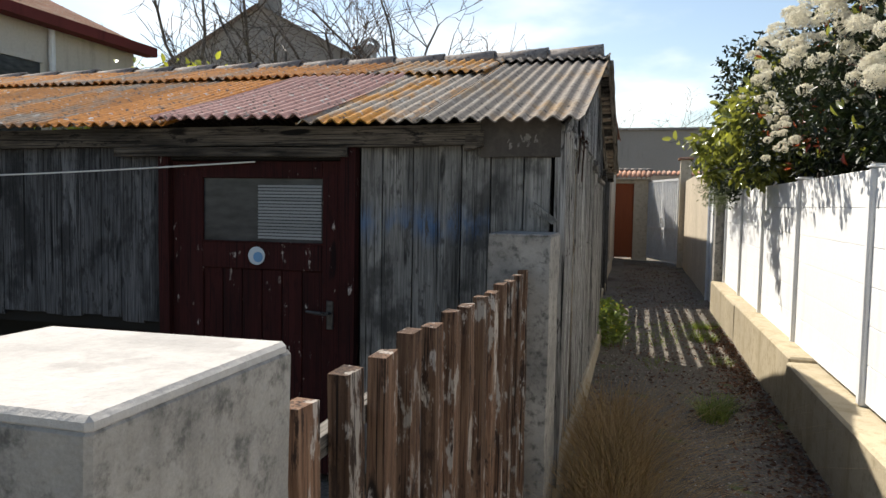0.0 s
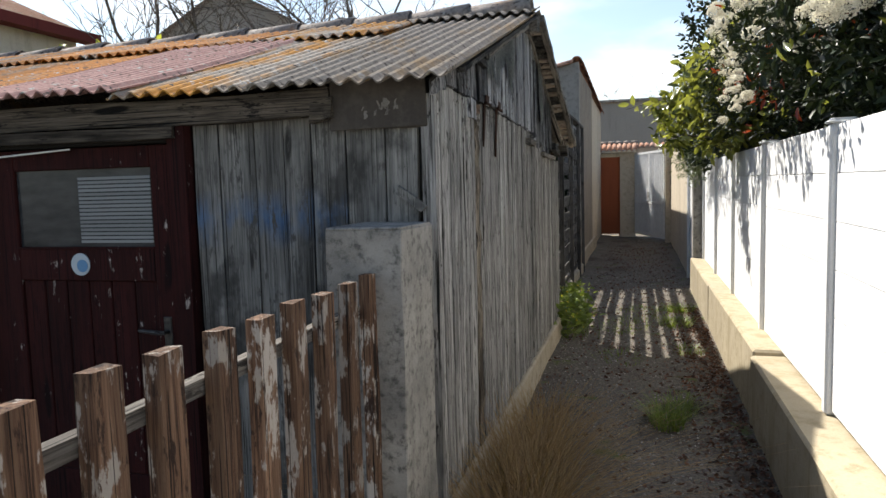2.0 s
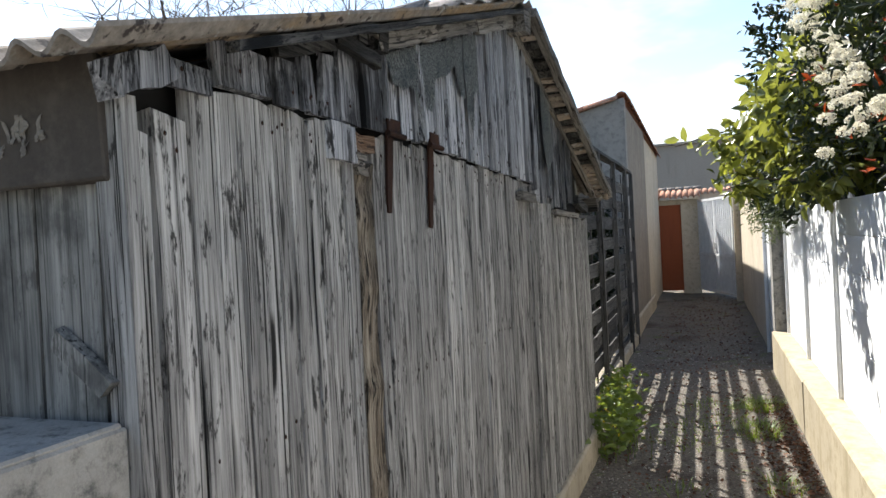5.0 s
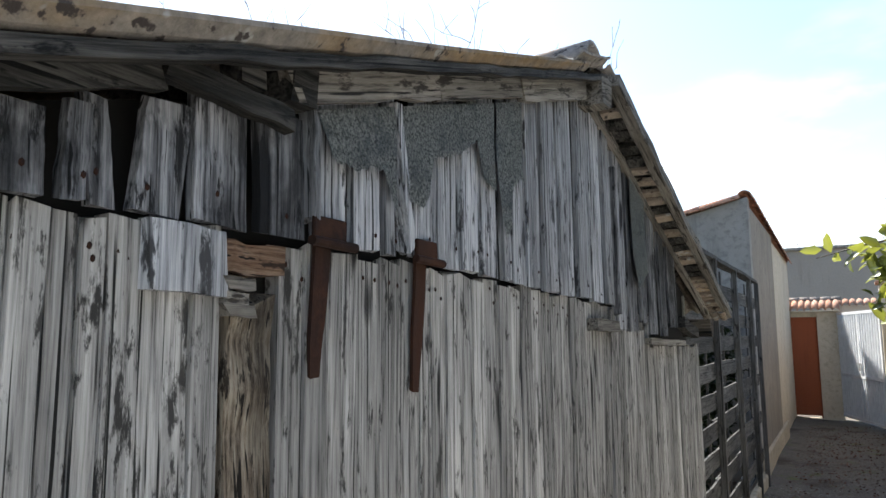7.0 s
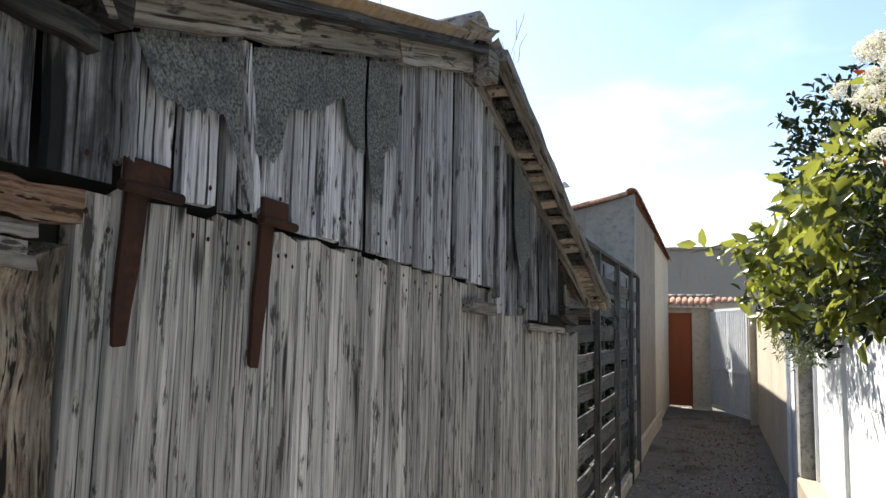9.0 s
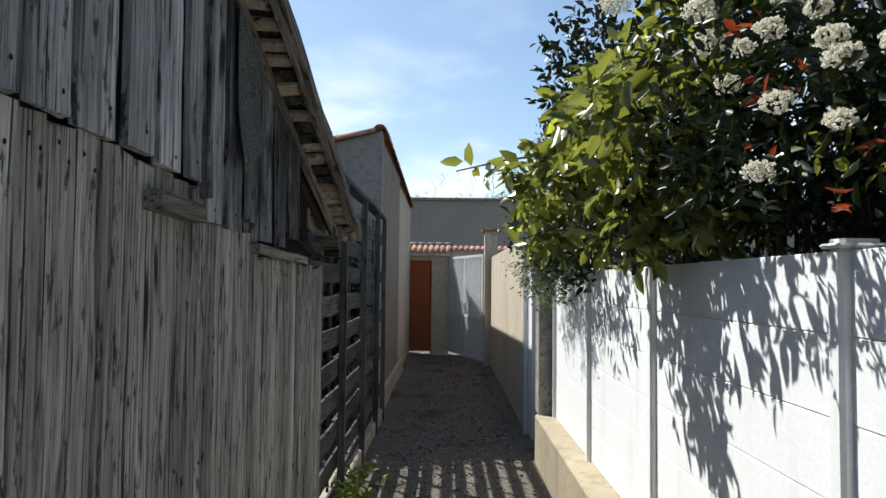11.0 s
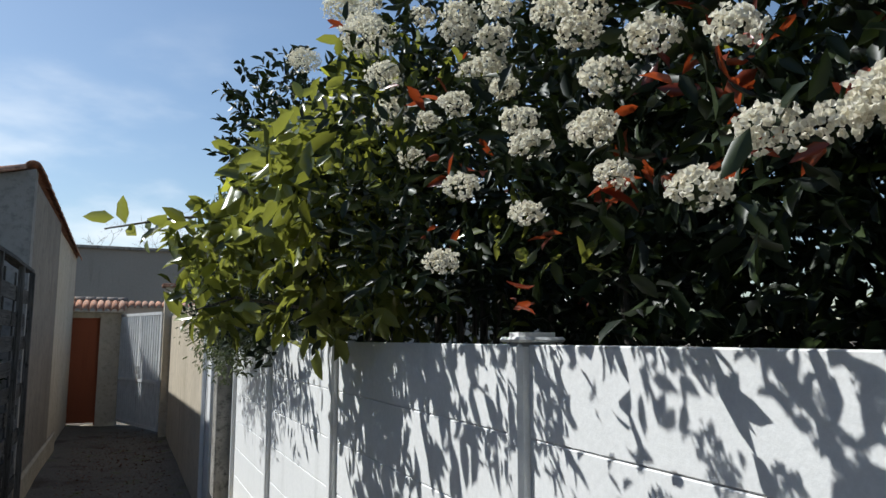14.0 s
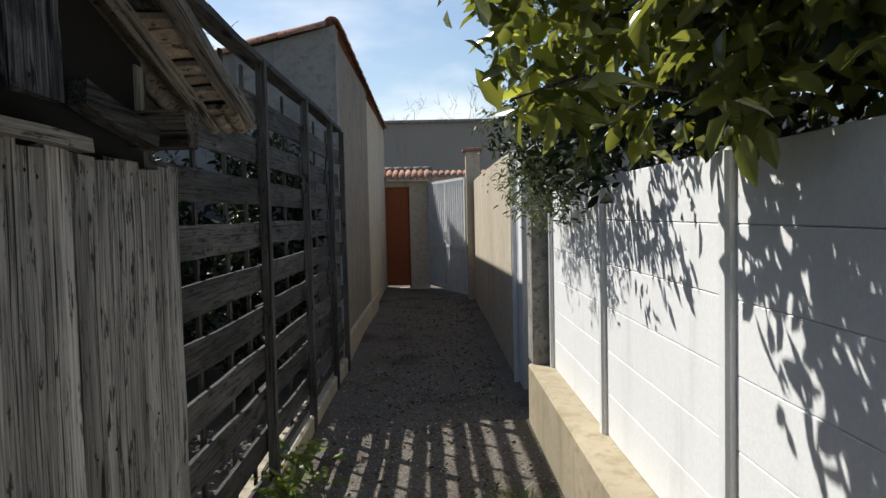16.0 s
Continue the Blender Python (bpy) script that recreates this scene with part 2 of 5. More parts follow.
M_LEDGE = plaster("ochre_stained_ledge", (0.46, 0.39, 0.27), (0.34, 0.29, 0.21), (0.26, 0.215, 0.12), 1.4, 0.5)
M_HOUSE = plaster("grey_beige_render", (0.290, 0.252, 0.208), (0.205, 0.176, 0.145), (0.150, 0.130, 0.106), 1.4, 0.6)
M_HOUSEF = plaster("bare_grey_cement_render", (0.350, 0.330, 0.305), (0.225, 0.213, 0.198), (0.160, 0.152, 0.142), 1.4, 0.7)
M_BEIGE = plaster("beige_roughcast", (0.62, 0.54, 0.42), (0.48, 0.415, 0.32), (0.36, 0.31, 0.235), 1.4, 0.9)
M_BACK = plaster("far_grey_render", (0.340, 0.315, 0.281), (0.281, 0.259, 0.230), (0.230, 0.212, 0.191), 0.3, 0.2)
M_FARW = plaster("far_pale_render", (0.60, 0.56, 0.50), (0.52, 0.48, 0.42), (0.40, 0.36, 0.31), 0.4, 0.2)
M_WHITE = plaster("white_painted_concrete", (0.83, 0.83, 0.82), (0.78, 0.78, 0.77), (0.70, 0.70, 0.69), 1.1, 0.18)
M_WPOST = plaster("white_painted_post", (0.80, 0.80, 0.79), (0.74, 0.74, 0.73), (0.60, 0.59, 0.57), 1.1, 0.18)
M_ORANGE = plaster("rust_orange_door_paint", (0.34, 0.10, 0.045), (0.29, 0.085, 0.04), (0.24, 0.07, 0.035), 1.0, 0.1)
M_DKRED = plaster("dark_red_eave_paint", (0.16, 0.035, 0.03), (0.12, 0.028, 0.025), (0.09, 0.02, 0.02), 1.0, 0.1)

k = Nodes("white_gate_paint", rough=0.45, spec=0.5)
M_GATE = k.done(k.ramp(k.noise(k.coord((1, 1, 1), False), 8, 5), [(0.3, (0.62, 0.63, 0.64)), (0.7, (0.76, 0.77, 0.78))]))
k = Nodes("galvanised_metal", rough=0.4, metal=0.8)
M_METAL = k.done(k.ramp(k.noise(k.coord((1, 1, 1), False), 30, 4), [(0.3, (0.36, 0.36, 0.36)), (0.7, (0.62, 0.62, 0.62))]))
k = Nodes("dark_iron", rough=0.5, metal=0.6)
M_IRON = k.done(k.ramp(k.noise(k.coord((1, 1, 1), False), 40, 4), [(0.3, (0.03, 0.03, 0.03)), (0.7, (0.09, 0.085, 0.08))]))
k = Nodes("dusty_window_glass", rough=0.2, spec=0.25)
M_GLASS = k.done(k.ramp(k.noise(k.coord((1, 1, 3), False), 6, 5), [(0.3, (0.02, 0.022, 0.024)), (0.7, (0.06, 0.063, 0.065))]))
k = Nodes("blind_slat", rough=0.6)
M_BLIND = k.done(k.vary((0.19, 0.20, 0.205), 0.2))
# lighter concrete colour that paints the sun on the near pillar top
M_PALE = plaster("sunlit_pale_concrete", (0.490, 0.469, 0.435), (0.394, 0.374, 0.347), (0.299, 0.286, 0.265), 2.5, 0.8)
M_STICK = Nodes("white_sticker", rough=0.4).done((0.42, 0.48, 0.52))
M_STICKB = Nodes("blue_sticker_print", rough=0.4).done((0.10, 0.24, 0.42))
M_CABLE = Nodes("pale_cable", rough=0.5).done((0.66, 0.64, 0.60))

# ground: grey-brown packed earth with gravel and moss
k = Nodes("packed_earth_and_gravel", rough=0.95, spec=0.15)
c = k.coord((1, 1, 1), False)
big = k.noise(c, 1.5, 6, 0.6)
fine = k.noise(c, 55, 5, 0.7)
stone = k.n("ShaderNodeTexVoronoi")
stone.inputs["Scale"].default_value = 75
k.put(stone.inputs["Vector"], c)
col = k.ramp(fine, [(0.28, (0.05, 0.042, 0.034)), (0.5, (0.135, 0.118, 0.098)), (0.75, (0.27, 0.245, 0.21))])
col = k.mix(k.step(big, 0.5, 0.68), col, k.ramp(fine, [(0.3, (0.035, 0.028, 0.022)), (0.7, (0.11, 0.09, 0.07))]))
col = k.mix(k.step(k.noise(c, 2.6, 5, 0.65), 0.58, 0.66), col, k.ramp(fine, [(0.3, (0.07, 0.085, 0.03)), (0.7, (0.16, 0.17, 0.07))]))
col = k.mix(k.step(stone.outputs["Distance"], 0.32, 0.12), col, k.mix(0.5, col, stone.outputs["Color"], "SOFT_LIGHT"))
k.bump(fine, 0.8, 0.012)
M_GROUND = k.done(col)


def leaf_material(name, a, b, rough=0.35, trans=0.25, back=None):
    k = Nodes(name, rough=rough, spec=0.5 if trans > 0.2 else 0.3)
    rnd = k.n("ShaderNodeNewGeometry").outputs["Random Per Island"]
    col = k.ramp(rnd, [(0.0, a), (1.0, b)])
    col = k.mix(0.35, col, k.mix(1.0, col, k.ramp(k.noise(k.coord((1, 1, 1), False), 30, 3), [(0.3, (0.5, 0.5, 0.5)), (0.7, (1, 1, 1))]), "MULTIPLY"))
    m = k.done(col)
    if trans:
        tr = k.n("ShaderNodeBsdfTranslucent")
        k.put(tr.inputs["Color"], k.mix(0.5, col, (min(1, b[0] * 2.6), min(1, b[1] * 2.4), b[2])))
        mx = k.n("ShaderNodeMixShader")
        mx.inputs[0].default_value = trans
        k.t.links.new(k.b.outputs[0], mx.inputs[1])
        k.t.links.new(tr.outputs[0], mx.inputs[2])
        k.t.links.new(mx.outputs[0], k.t.nodes["Material Output"].inputs["Surface"])
    return m


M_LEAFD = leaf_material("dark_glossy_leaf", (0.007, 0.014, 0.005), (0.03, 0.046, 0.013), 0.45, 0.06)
M_LEAFL = leaf_material("light_green_leaf", (0.022, 0.042, 0.013), (0.25, 0.275, 0.08), 0.2, 0.28)
M_LEAFO = leaf_material("olive_grey_leaf", (0.05, 0.07, 0.035), (0.13, 0.16, 0.09), 0.4, 0.2)
M_LEAFR = leaf_material("young_red_leaf", (0.10, 0.014, 0.008), (0.27, 0.05, 0.018), 0.3, 0.3)
M_LEAFY = leaf_material("yellow_spring_leaf", (0.22, 0.26, 0.04), (0.40, 0.42, 0.08), 0.4, 0.4)
M_FLOWER = leaf_material("creamy_white_floret", (0.76, 0.70, 0.59), (0.90, 0.86, 0.77), 0.8, 0.3)
M_DRY = leaf_material("dry_straw", (0.16, 0.095, 0.045), (0.38, 0.27, 0.14), 0.8, 0.2)
M_GRASS = leaf_material("weed_green", (0.06, 0.10, 0.02), (0.17, 0.23, 0.05), 0.5, 0.3)
M_LITTER = leaf_material("fallen_brown_leaf", (0.07, 0.035, 0.022), (0.22, 0.11, 0.065), 0.7, 0.0)
M_YFLOWER = leaf_material("yellow_petal", (0.55, 0.42, 0.03), (0.70, 0.55, 0.06), 0.6, 0.2)
k = Nodes("pebble", rough=0.9)
M_PEBBLE = k.done(k.ramp(k.n("ShaderNodeNewGeometry").outputs["Random Per Island"], [(0.0, (0.14, 0.125, 0.105)), (1.0, (0.42, 0.39, 0.35))]))


# ---------------------------------------------------------------- builders
rng = random.Random(7)


def mesh_ob(name, bm, material, parent=None, label="", smooth=False):
    me = bpy.data.meshes.new(name)
    bm.normal_update()
    bm.to_mesh(me)
    bm.free()
    me.materials.append(material)
    if smooth:
        me.polygons.foreach_set("use_smooth", [True] * len(me.polygons))
    ob = new(name, me)
    if parent is not None:
        ob.parent = parent
    if label:
        ob["label"] = label
    return ob


def part(name, bm, material, parent, label="", smooth=False):
    return mesh_ob(name, bm, material, parent, label, smooth)


def thing(name, label, category, group="", kind=""):
    return tagged(new(name), label, category, group, kind)


def add_box(bm, lo, hi, bevel=0.0, jitter=0.0):
    lo, hi = Vector(lo), Vector(hi)
    r = bmesh.ops.create_cube(bm, size=1.0)
    vs = r["verts"]
    for v in vs:
        v.co = Vector(((lo[i] + hi[i]) / 2 + v.co[i] * (hi[i] - lo[i]) for i in range(3)))
        if jitter:
            v.co += Vector((rng.uniform(-jitter, jitter) for _ in range(3)))
    if bevel:
        es = {e for v in vs for e in v.link_edges}
        bmesh.ops.bevel(bm, geom=list(es), offset=bevel, segments=1, affect="EDGES", profile=0.7)
    return bm


def box(lo, hi, bevel=0.0, jitter=0.0):
    return add_box(bmesh.new(), lo, hi, bevel, jitter)


def plank(p, q, wide, thick, width, depth, warp=0.004, ragged=0.01, segs=4, bevel=0.003):
    """A weathered board from p to q; wide and thick are its unit directions."""
    bm = bmesh.new()
    p, q, wide, thick = Vector(p), Vector(q), Vector(wide), Vector(thick)
    rings = []
    for i in range(segs + 1):
        s = i / segs
        w = width * (1 + rng.uniform(-0.016, 0.016))
        c = p.lerp(q, s) + wide * rng.uniform(-warp, warp) + thick * rng.uniform(-warp, warp)
        along = (q - p).normalized()
        ring = []
        for a, b in ((-1, -1), (-1, 1), (1, 1), (1, -1)):
            v = c + wide * (a * w / 2) + thick * (b * depth / 2)
            if i in (0, segs):
                v += along * rng.uniform(-ragged, ragged) * (1 if b == 1 else 0.6)
            ring.append(bm.verts.new(v))
        rings.append(ring)
    for r0, r1 in zip(rings, rings[1:]):
        for j in range(4):
            bm.faces.new((r0[j], r0[(j + 1) % 4], r1[(j + 1) % 4], r1[j]))
    bm.faces.new(rings[0][::-1])
    bm.faces.new(rings[-1])
    bmesh.ops.recalc_face_normals(bm, faces=bm.faces[:])
    return bm


def tube(bm, pts, radii, sides=6):
    """A tapered tube along points."""
    rings = []
    for i, c in enumerate(pts):
        a = pts[max(i - 1, 0)]
        b = pts[min(i + 1, len(pts) - 1)]
        d = (Vector(b) - Vector(a)).normalized()
        u = d.orthogonal().normalized()
        w = d.cross(u)
        rings.append([bm.verts.new(Vector(c) + (u * math.cos(t) + w * math.sin(t)) * radii[i]) for t in [2 * math.pi * j / sides for j in range(sides)]])
    for r0, r1 in zip(rings, rings[1:]):
        for j in range(sides):
            bm.faces.new((r0[j], r0[(j + 1) % sides], r1[(j + 1) % sides], r1[j]))
    bm.faces.new(rings[0][::-1])
    bm.faces.new(rings[-1])
    return bm


def leaves_mesh(name, material, centres, tips, lengths, widths, parent=None, label="", fold=0.25):
    """Many folded, pointed leaves as one mesh. centres, tips: (n, 3) arrays."""
    n = len(centres)
    tips = tips / np.linalg.norm(tips, axis=1, keepdims=True)
    r = np.random.normal(size=(n, 3)) + np.array([0, 0, 0.7])
    side = np.cross(tips, r)
    side /= np.linalg.norm(side, axis=1, keepdims=True) + 1e-9
    up = np.cross(side, tips)
    L, W = lengths[:, None], widths[:, None]
    rows = [centres,
            centres + tips * L * 0.32 - side * W * 0.5 + up * W * fold,
            centres + tips * L * 0.34 - up * L * 0.02,
            centres + tips * L * 0.32 + side * W * 0.5 + up * W * fold,
            centres + tips * L * 0.72 - side * W * 0.38 + up * W * (fold - 0.15),
            centres + tips * L * 0.74 - up * L * 0.05,
            centres + tips * L * 0.72 + side * W * 0.38 + up * W * (fold - 0.15),
            centres + tips * L - up * L * 0.12]
    v = np.stack(rows, 1).reshape(-1, 3)
    quads = [(0, 1, 2), (0, 2, 3), (1, 4, 5, 2), (2, 5, 6, 3), (4, 7, 5), (5, 7, 6)]
    faces = [tuple(8 * i + j for j in f) for i in range(n) for f in quads]
    me = bpy.data.meshes.new(name)
    me.from_pydata(v.tolist(), [], faces)
    me.materials.append(material)
    me.polygons.foreach_set("use_smooth", [True] * len(me.polygons))
    ob = new(name, me)
    if parent is not None:
        ob.parent = parent
    if label:
        ob["label"] = label
    return ob


def corrugated(x0, x1, y0, z0, y1, z1, wave=0.072, amp=0.011, lift=0.0, sag=0.006, thick=0.007):
    """A corrugated sheet from its lower edge (y0, z0) to its upper edge (y1, z1)."""
    bm = bmesh.new()
    nx, ny = int((x1 - x0) / wave * 8), 5
    slope = Vector((0, y1 - y0, z1 - z0))
    nrm = Vector((0, -slope.z, slope.y)).normalized()
    if nrm.z < 0:
        nrm = -nrm
    ph = rng.uniform(0, 6)
    layers = []
    for down in (0, 1):
        grid = []
        for j in range(ny + 1):
            s = j / ny
            row = []
            for i in range(nx + 1):
                x = x0 + (x1 - x0) * i / nx
                h = amp * math.sin(2 * math.pi * x / wave + ph) + lift - sag * math.sin(math.pi * s) + 0.006 * noise.noise((x * 3, s * 4, y0)) - down * thick
                edge = 0.006 * noise.noise((x * 14, y0, 3.0)) if j == 0 else 0
                row.append(bm.verts.new(Vector((x, y0, z0)) + slope * s + slope.normalized() * edge + nrm * h))
            grid.append(row)
        layers.append(grid)
    for down, grid in enumerate(layers):
        for j in range(ny):
            for i in range(nx):
                f = (grid[j][i], grid[j][i + 1], grid[j + 1][i + 1], grid[j + 1][i])
                bm.faces.new(f if not down else f[::-1])
    a, b = layers
    for i in range(nx):
        bm.faces.new((a[0][i], b[0][i], b[0][i + 1], a[0][i + 1]))
        bm.faces.new((a[ny][i], a[ny][i + 1], b[ny][i + 1], b[ny][i]))
    for j in range(ny):
        bm.faces.new((a[j][0], a[j + 1][0], b[j + 1][0], b[j][0]))
        bm.faces.new((a[j][nx], b[j][nx], b[j + 1][nx], a[j + 1][nx]))
    bmesh.ops.recalc_face_normals(bm, faces=bm.faces[:])
    return bm


def half_tile(c, way, length, r0, r1, thick=0.012, segs=8, flip=False):
    """A curved clay tile lying along `way`, its hollow below (or above with flip)."""
    bm = bmesh.new()
    way = Vector(way).normalized()
    side = Vector((-way.y, way.x, 0)).normalized()
    up = side.cross(way) * (1 if side.cross(way).z > 0 else -1)
    if flip:
        up = -up
    rings = []
    for s, r in ((-0.5, r0), (0.5, r1)):
        for dr in (0, -thick):
            rings.append([bm.verts.new(Vector(c) + way * s * length + side * math.cos(t) * (r + dr) + up * math.sin(t) * (r + dr)) for t in [math.pi * j / segs for j in range(segs + 1)]])
    o0, i0, o1, i1 = rings
    for a, b in ((o0, o1), (i1, i0), (i0, o0), (o1, i1)):
        for j in range(segs):
            bm.faces.new((a[j], a[j + 1], b[j + 1], b[j]))
    for j in (0, segs):
        bm.faces.new((o0[j], o1[j], i1[j], i0[j]))
    bmesh.ops.recalc_face_normals(bm, faces=bm.faces[:])
    return bm


# ---------------------------------------------------------------- ground
def spaced(fine0, fine1, step, outer):
    vals = [v for v in outer if v < fine0]
    n = int((fine1 - fine0) / step)
    vals += [fine0 + (fine1 - fine0) * i / n for i in range(n + 1)]
    return vals + [v for v in outer if v > fine1]


def ground_z(x, y):
    z = 0.035 * noise.noise((x * 0.9, y * 0.5, 0)) + 0.012 * noise.noise((x * 5, y * 5, 2))
    if -0.4 < x < 1.6:
        z += 0.02 * abs((x - 0.65) / 0.7) ** 2
    return z * (1 if abs(y) < 40 and abs(x) < 40 else 0)


gx = spaced(-0.5, 1.5, 0.05, (-800, -200, -60, -20, -10, -6, -4, -2.5, -1.5, -1, 2, 3, 5, 10, 20, 60, 200, 800))
gy = spaced(-4.0, 17.0, 0.07, (-800, -200, -60, -20, -10, -6, -5, 18, 20, 25, 40, 80, 200, 800))
me = bpy.data.meshes.new("ground")
me.from_pydata([(x, y, ground_z(x, y)) for y in gy for x in gx], [],
               [(j * len(gx) + i, j * len(gx) + i + 1, (j + 1) * len(gx) + i + 1, (j + 1) * len(gx) + i) for j in range(len(gy) - 1) for i in range(len(gx) - 1)])
me.materials.append(M_GROUND)
me.polygons.foreach_set("use_smooth", [True] * len(me.polygons))
tagged(new("ground", me), "grey-brown packed earth and gravel path with moss", "ground", kind="structure")

# ---------------------------------------------------------------- the wooden shed
SHED_L, RIDGE_Y, EAVE_Y, FAR_Y = -5.3, 2.18, -0.13, 4.5
EAVE_Z, RIDGE_Z = 1.768, 2.485


def roof_z(y):
    if y <= RIDGE_Y:
        return EAVE_Z + (y - EAVE_Y) / (RIDGE_Y - EAVE_Y) * (RIDGE_Z - EAVE_Z)
    return RIDGE_Z - (y - RIDGE_Y) / (FAR_Y - RIDGE_Y) * (RIDGE_Z - 1.79)


shed = thing("wooden_shed", "old grey weathered board shed with a corrugated lichen-covered roof", "shed")

# the core box is near-black: painted shade behind the boards
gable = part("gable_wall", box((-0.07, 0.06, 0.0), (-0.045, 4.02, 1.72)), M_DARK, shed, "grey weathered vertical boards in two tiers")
part("plinth", box((-0.14, -0.02, -0.08), (0.03, 4.17, 0.2), 0.012, 0.004), M_PLINTH, shed, "sandy concrete plinth")
def seam_z(y):
    """Height of the joint between the two tiers of boards."""
    return 1.787 - 0.029 * max(0.0, y - 1.2)


def between(table, y):
    """Straight-line reading of a short table of (y, value)."""
    for (a, va), (b, vb) in zip(table, table[1:]):
        if a <= y <= b:
            return va + (vb - va) * (y - a) / max(b - a, 1e-6)
    return table[0][1] if y < table[0][0] else table[-1][1]


# lower tier of boards
nail_spots = []
LOWER = [0.062, 0.14, 0.2, 0.262, 0.33, 0.38, 0.425, 0.463, 0.501, 0.529, 0.573, 0.649, 0.692, None, 0.805, 0.912, 1.055, 1.19, 1.236, 1.346, 1.462, 1.54, 1.672,
         1.805, 1.96, 2.1, 2.238, 2.436, 2.55, 2.667, 2.83, 2.986, 3.18, 3.38, 3.56, 3.75, 4.0, 4.14]
for y0, y1 in zip(LOWER, LOWER[1:]):
    if y0 is None or y1 is None:
        continue
    # a wide stretch is made of two or three narrow boards
    n = 1 if y1 - y0 < 0.1 else 2
    for i in range(n):
        ya, yb = y0 + (y1 - y0) * i / n, y0 + (y1 - y0) * (i + 1) / n
        w, mid = yb - ya, (ya + yb) / 2
        top = min(seam_z(mid) - 0.004, roof_z(mid) - 0.05) + rng.uniform(-0.007, 0.003)
        if mid < 0.14:
            top -= 0.05
        if mid > 3.0:
            top = 1.60 + rng.uniform(-0.01, 0.01)
        elif mid > 2.6:
            top -= rng.choice((0.0, 0.03, 0.06))
        low = 0.17 + rng.uniform(-0.03, 0.04)
        gap = rng.choice((0.001, 0.002, 0.003, 0.007)) if i == 0 else 0.0012
        b = plank((-0.014 + rng.uniform(-0.004, 0.005), mid + rng.uniform(-0.004, 0.004), low), (-0.015 + rng.uniform(-0.004, 0.006), mid, top),
                  (0, 1, 0), (1, 0, 0), w - gap, 0.026, 0.002, 0.008, 9)
        part("board", b, M_GABLE, gable)
        if rng.random() < 0.8:
            nail_spots += [(0.0, ya + w * f, top - d) for f, d in ((0.3, 0.03), (0.7, 0.045), (0.5, 0.62))]
# the rotten post, its lintel and the split pieces over it
bm = plank((-0.022, 0.748, 0.16), (-0.022, 0.742, 1.70), (0, 1, 0), (1, 0, 0), 0.082, 0.05, 0.006, 0.03, 26)
part("board", bm, M_POSTROT, gable, "rotten brown post")
part("lintel", plank((-0.02, 0.688, 1.752), (-0.02, 0.803, 1.752), (0, 0, 1), (1, 0, 0), 0.042, 0.05, 0.003, 0.006, 5),
     wood("red_brown_lintel_wood", (0.03, 0.018, 0.012), (0.15, 0.085, 0.05), (0.27, 0.19, 0.13), axis="y", vary=0.1), shed, "brown rotten lintel")
for z, y1 in ((1.718, 0.745), (1.700, 0.735), (1.682, 0.742)):
    part("split_piece", plank((0.006, 0.69, z), (0.004, y1, z - 0.003), (0, 0, 1), (1, 0, 0), 0.016, 0.02, 0.002, 0.008, 3), M_BEAM, shed)

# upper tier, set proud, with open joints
# near-black strip behind the joint, shade put into its colour
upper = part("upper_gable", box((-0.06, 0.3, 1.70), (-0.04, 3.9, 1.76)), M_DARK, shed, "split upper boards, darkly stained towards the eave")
UPPER = [(0.02, 0.19, 0.0), (0.2, 0.365, 0.01), (0.371, 0.45, 0.0), (0.458, 0.494, -0.008), (0.496, 0.534, 0.012), (0.545, 0.618, -0.02), (0.632, 0.729, 0.0), (0.738, 0.838, 0.004),
         (0.862, 0.942, -0.006), (0.954, 1.036, 0.0), (1.05, 1.085, 0.0), (1.14, 1.232, -0.008), (1.24, 1.33, 0.0), (1.335, 1.42, 0.0), (1.422, 1.505, 0.01), (1.55, 1.60, 0.01), (1.606, 1.69, 0.0),
         (1.70, 1.79, 0.0), (1.793, 1.90, 0.004), (1.92, 2.05, 0.0), (2.08, 2.2, -0.01), (2.22, 2.34, 0.0), (2.37, 2.45, 0.01), (2.5, 2.62, 0.0), (2.64, 2.78, -0.02), (2.84, 2.93, 0.02), (2.97, 3.12, 0.0), (3.2, 3.3, 0.02), (3.34, 3.52, 0.0)]
for y0, y1, lean in UPPER:
    mid, w = (y0 + y1) / 2, y1 - y0
    top = roof_z(mid) - (0.06 if mid > 0.36 else 0.028)
    if 0.36 < mid < 0.84:
        top = min(top, 1.962)
    low = seam_z(mid) + rng.uniform(-0.002, 0.003)
    if 0.84 < mid < 0.95 or 1.13 < mid < 1.24:
        low += 0.008
    if mid > 2.5:
        low -= rng.choice((0.0, 0.04, 0.08))
    if mid < 0.2:
        low -= 0.02
    if top - low < 0.03:
        continue
    x = 0.006 + rng.uniform(-0.004, 0.006)
    b = plank((x, mid, low), (x - 0.004, mid - lean, top), (0, 1, 0), (1, 0, 0), w - 0.009, 0.015, 0.001, 0.004, 7)
    part("board", b, M_UPPERD if mid < 0.85 or mid > 2.6 else M_UPPER, upper)
    nail_spots += [(x + 0.011, mid + rng.uniform(-0.3, 0.3) * w, low + 0.035)]
part("split_batten", plank((0.014, 1.118, 1.80), (0.012, 1.072, 2.06), (0, 1, 0), (1, 0, 0), 0.018, 0.03, 0.002, 0.008, 6), M_UPPER, shed)
part("split_batten", plank((0.014, 0.852, 1.82), (0.012, 0.846, 1.985), (0, 1, 0), (1, 0, 0), 0.012, 0.03, 0.002, 0.008, 5), M_UPPER, shed)
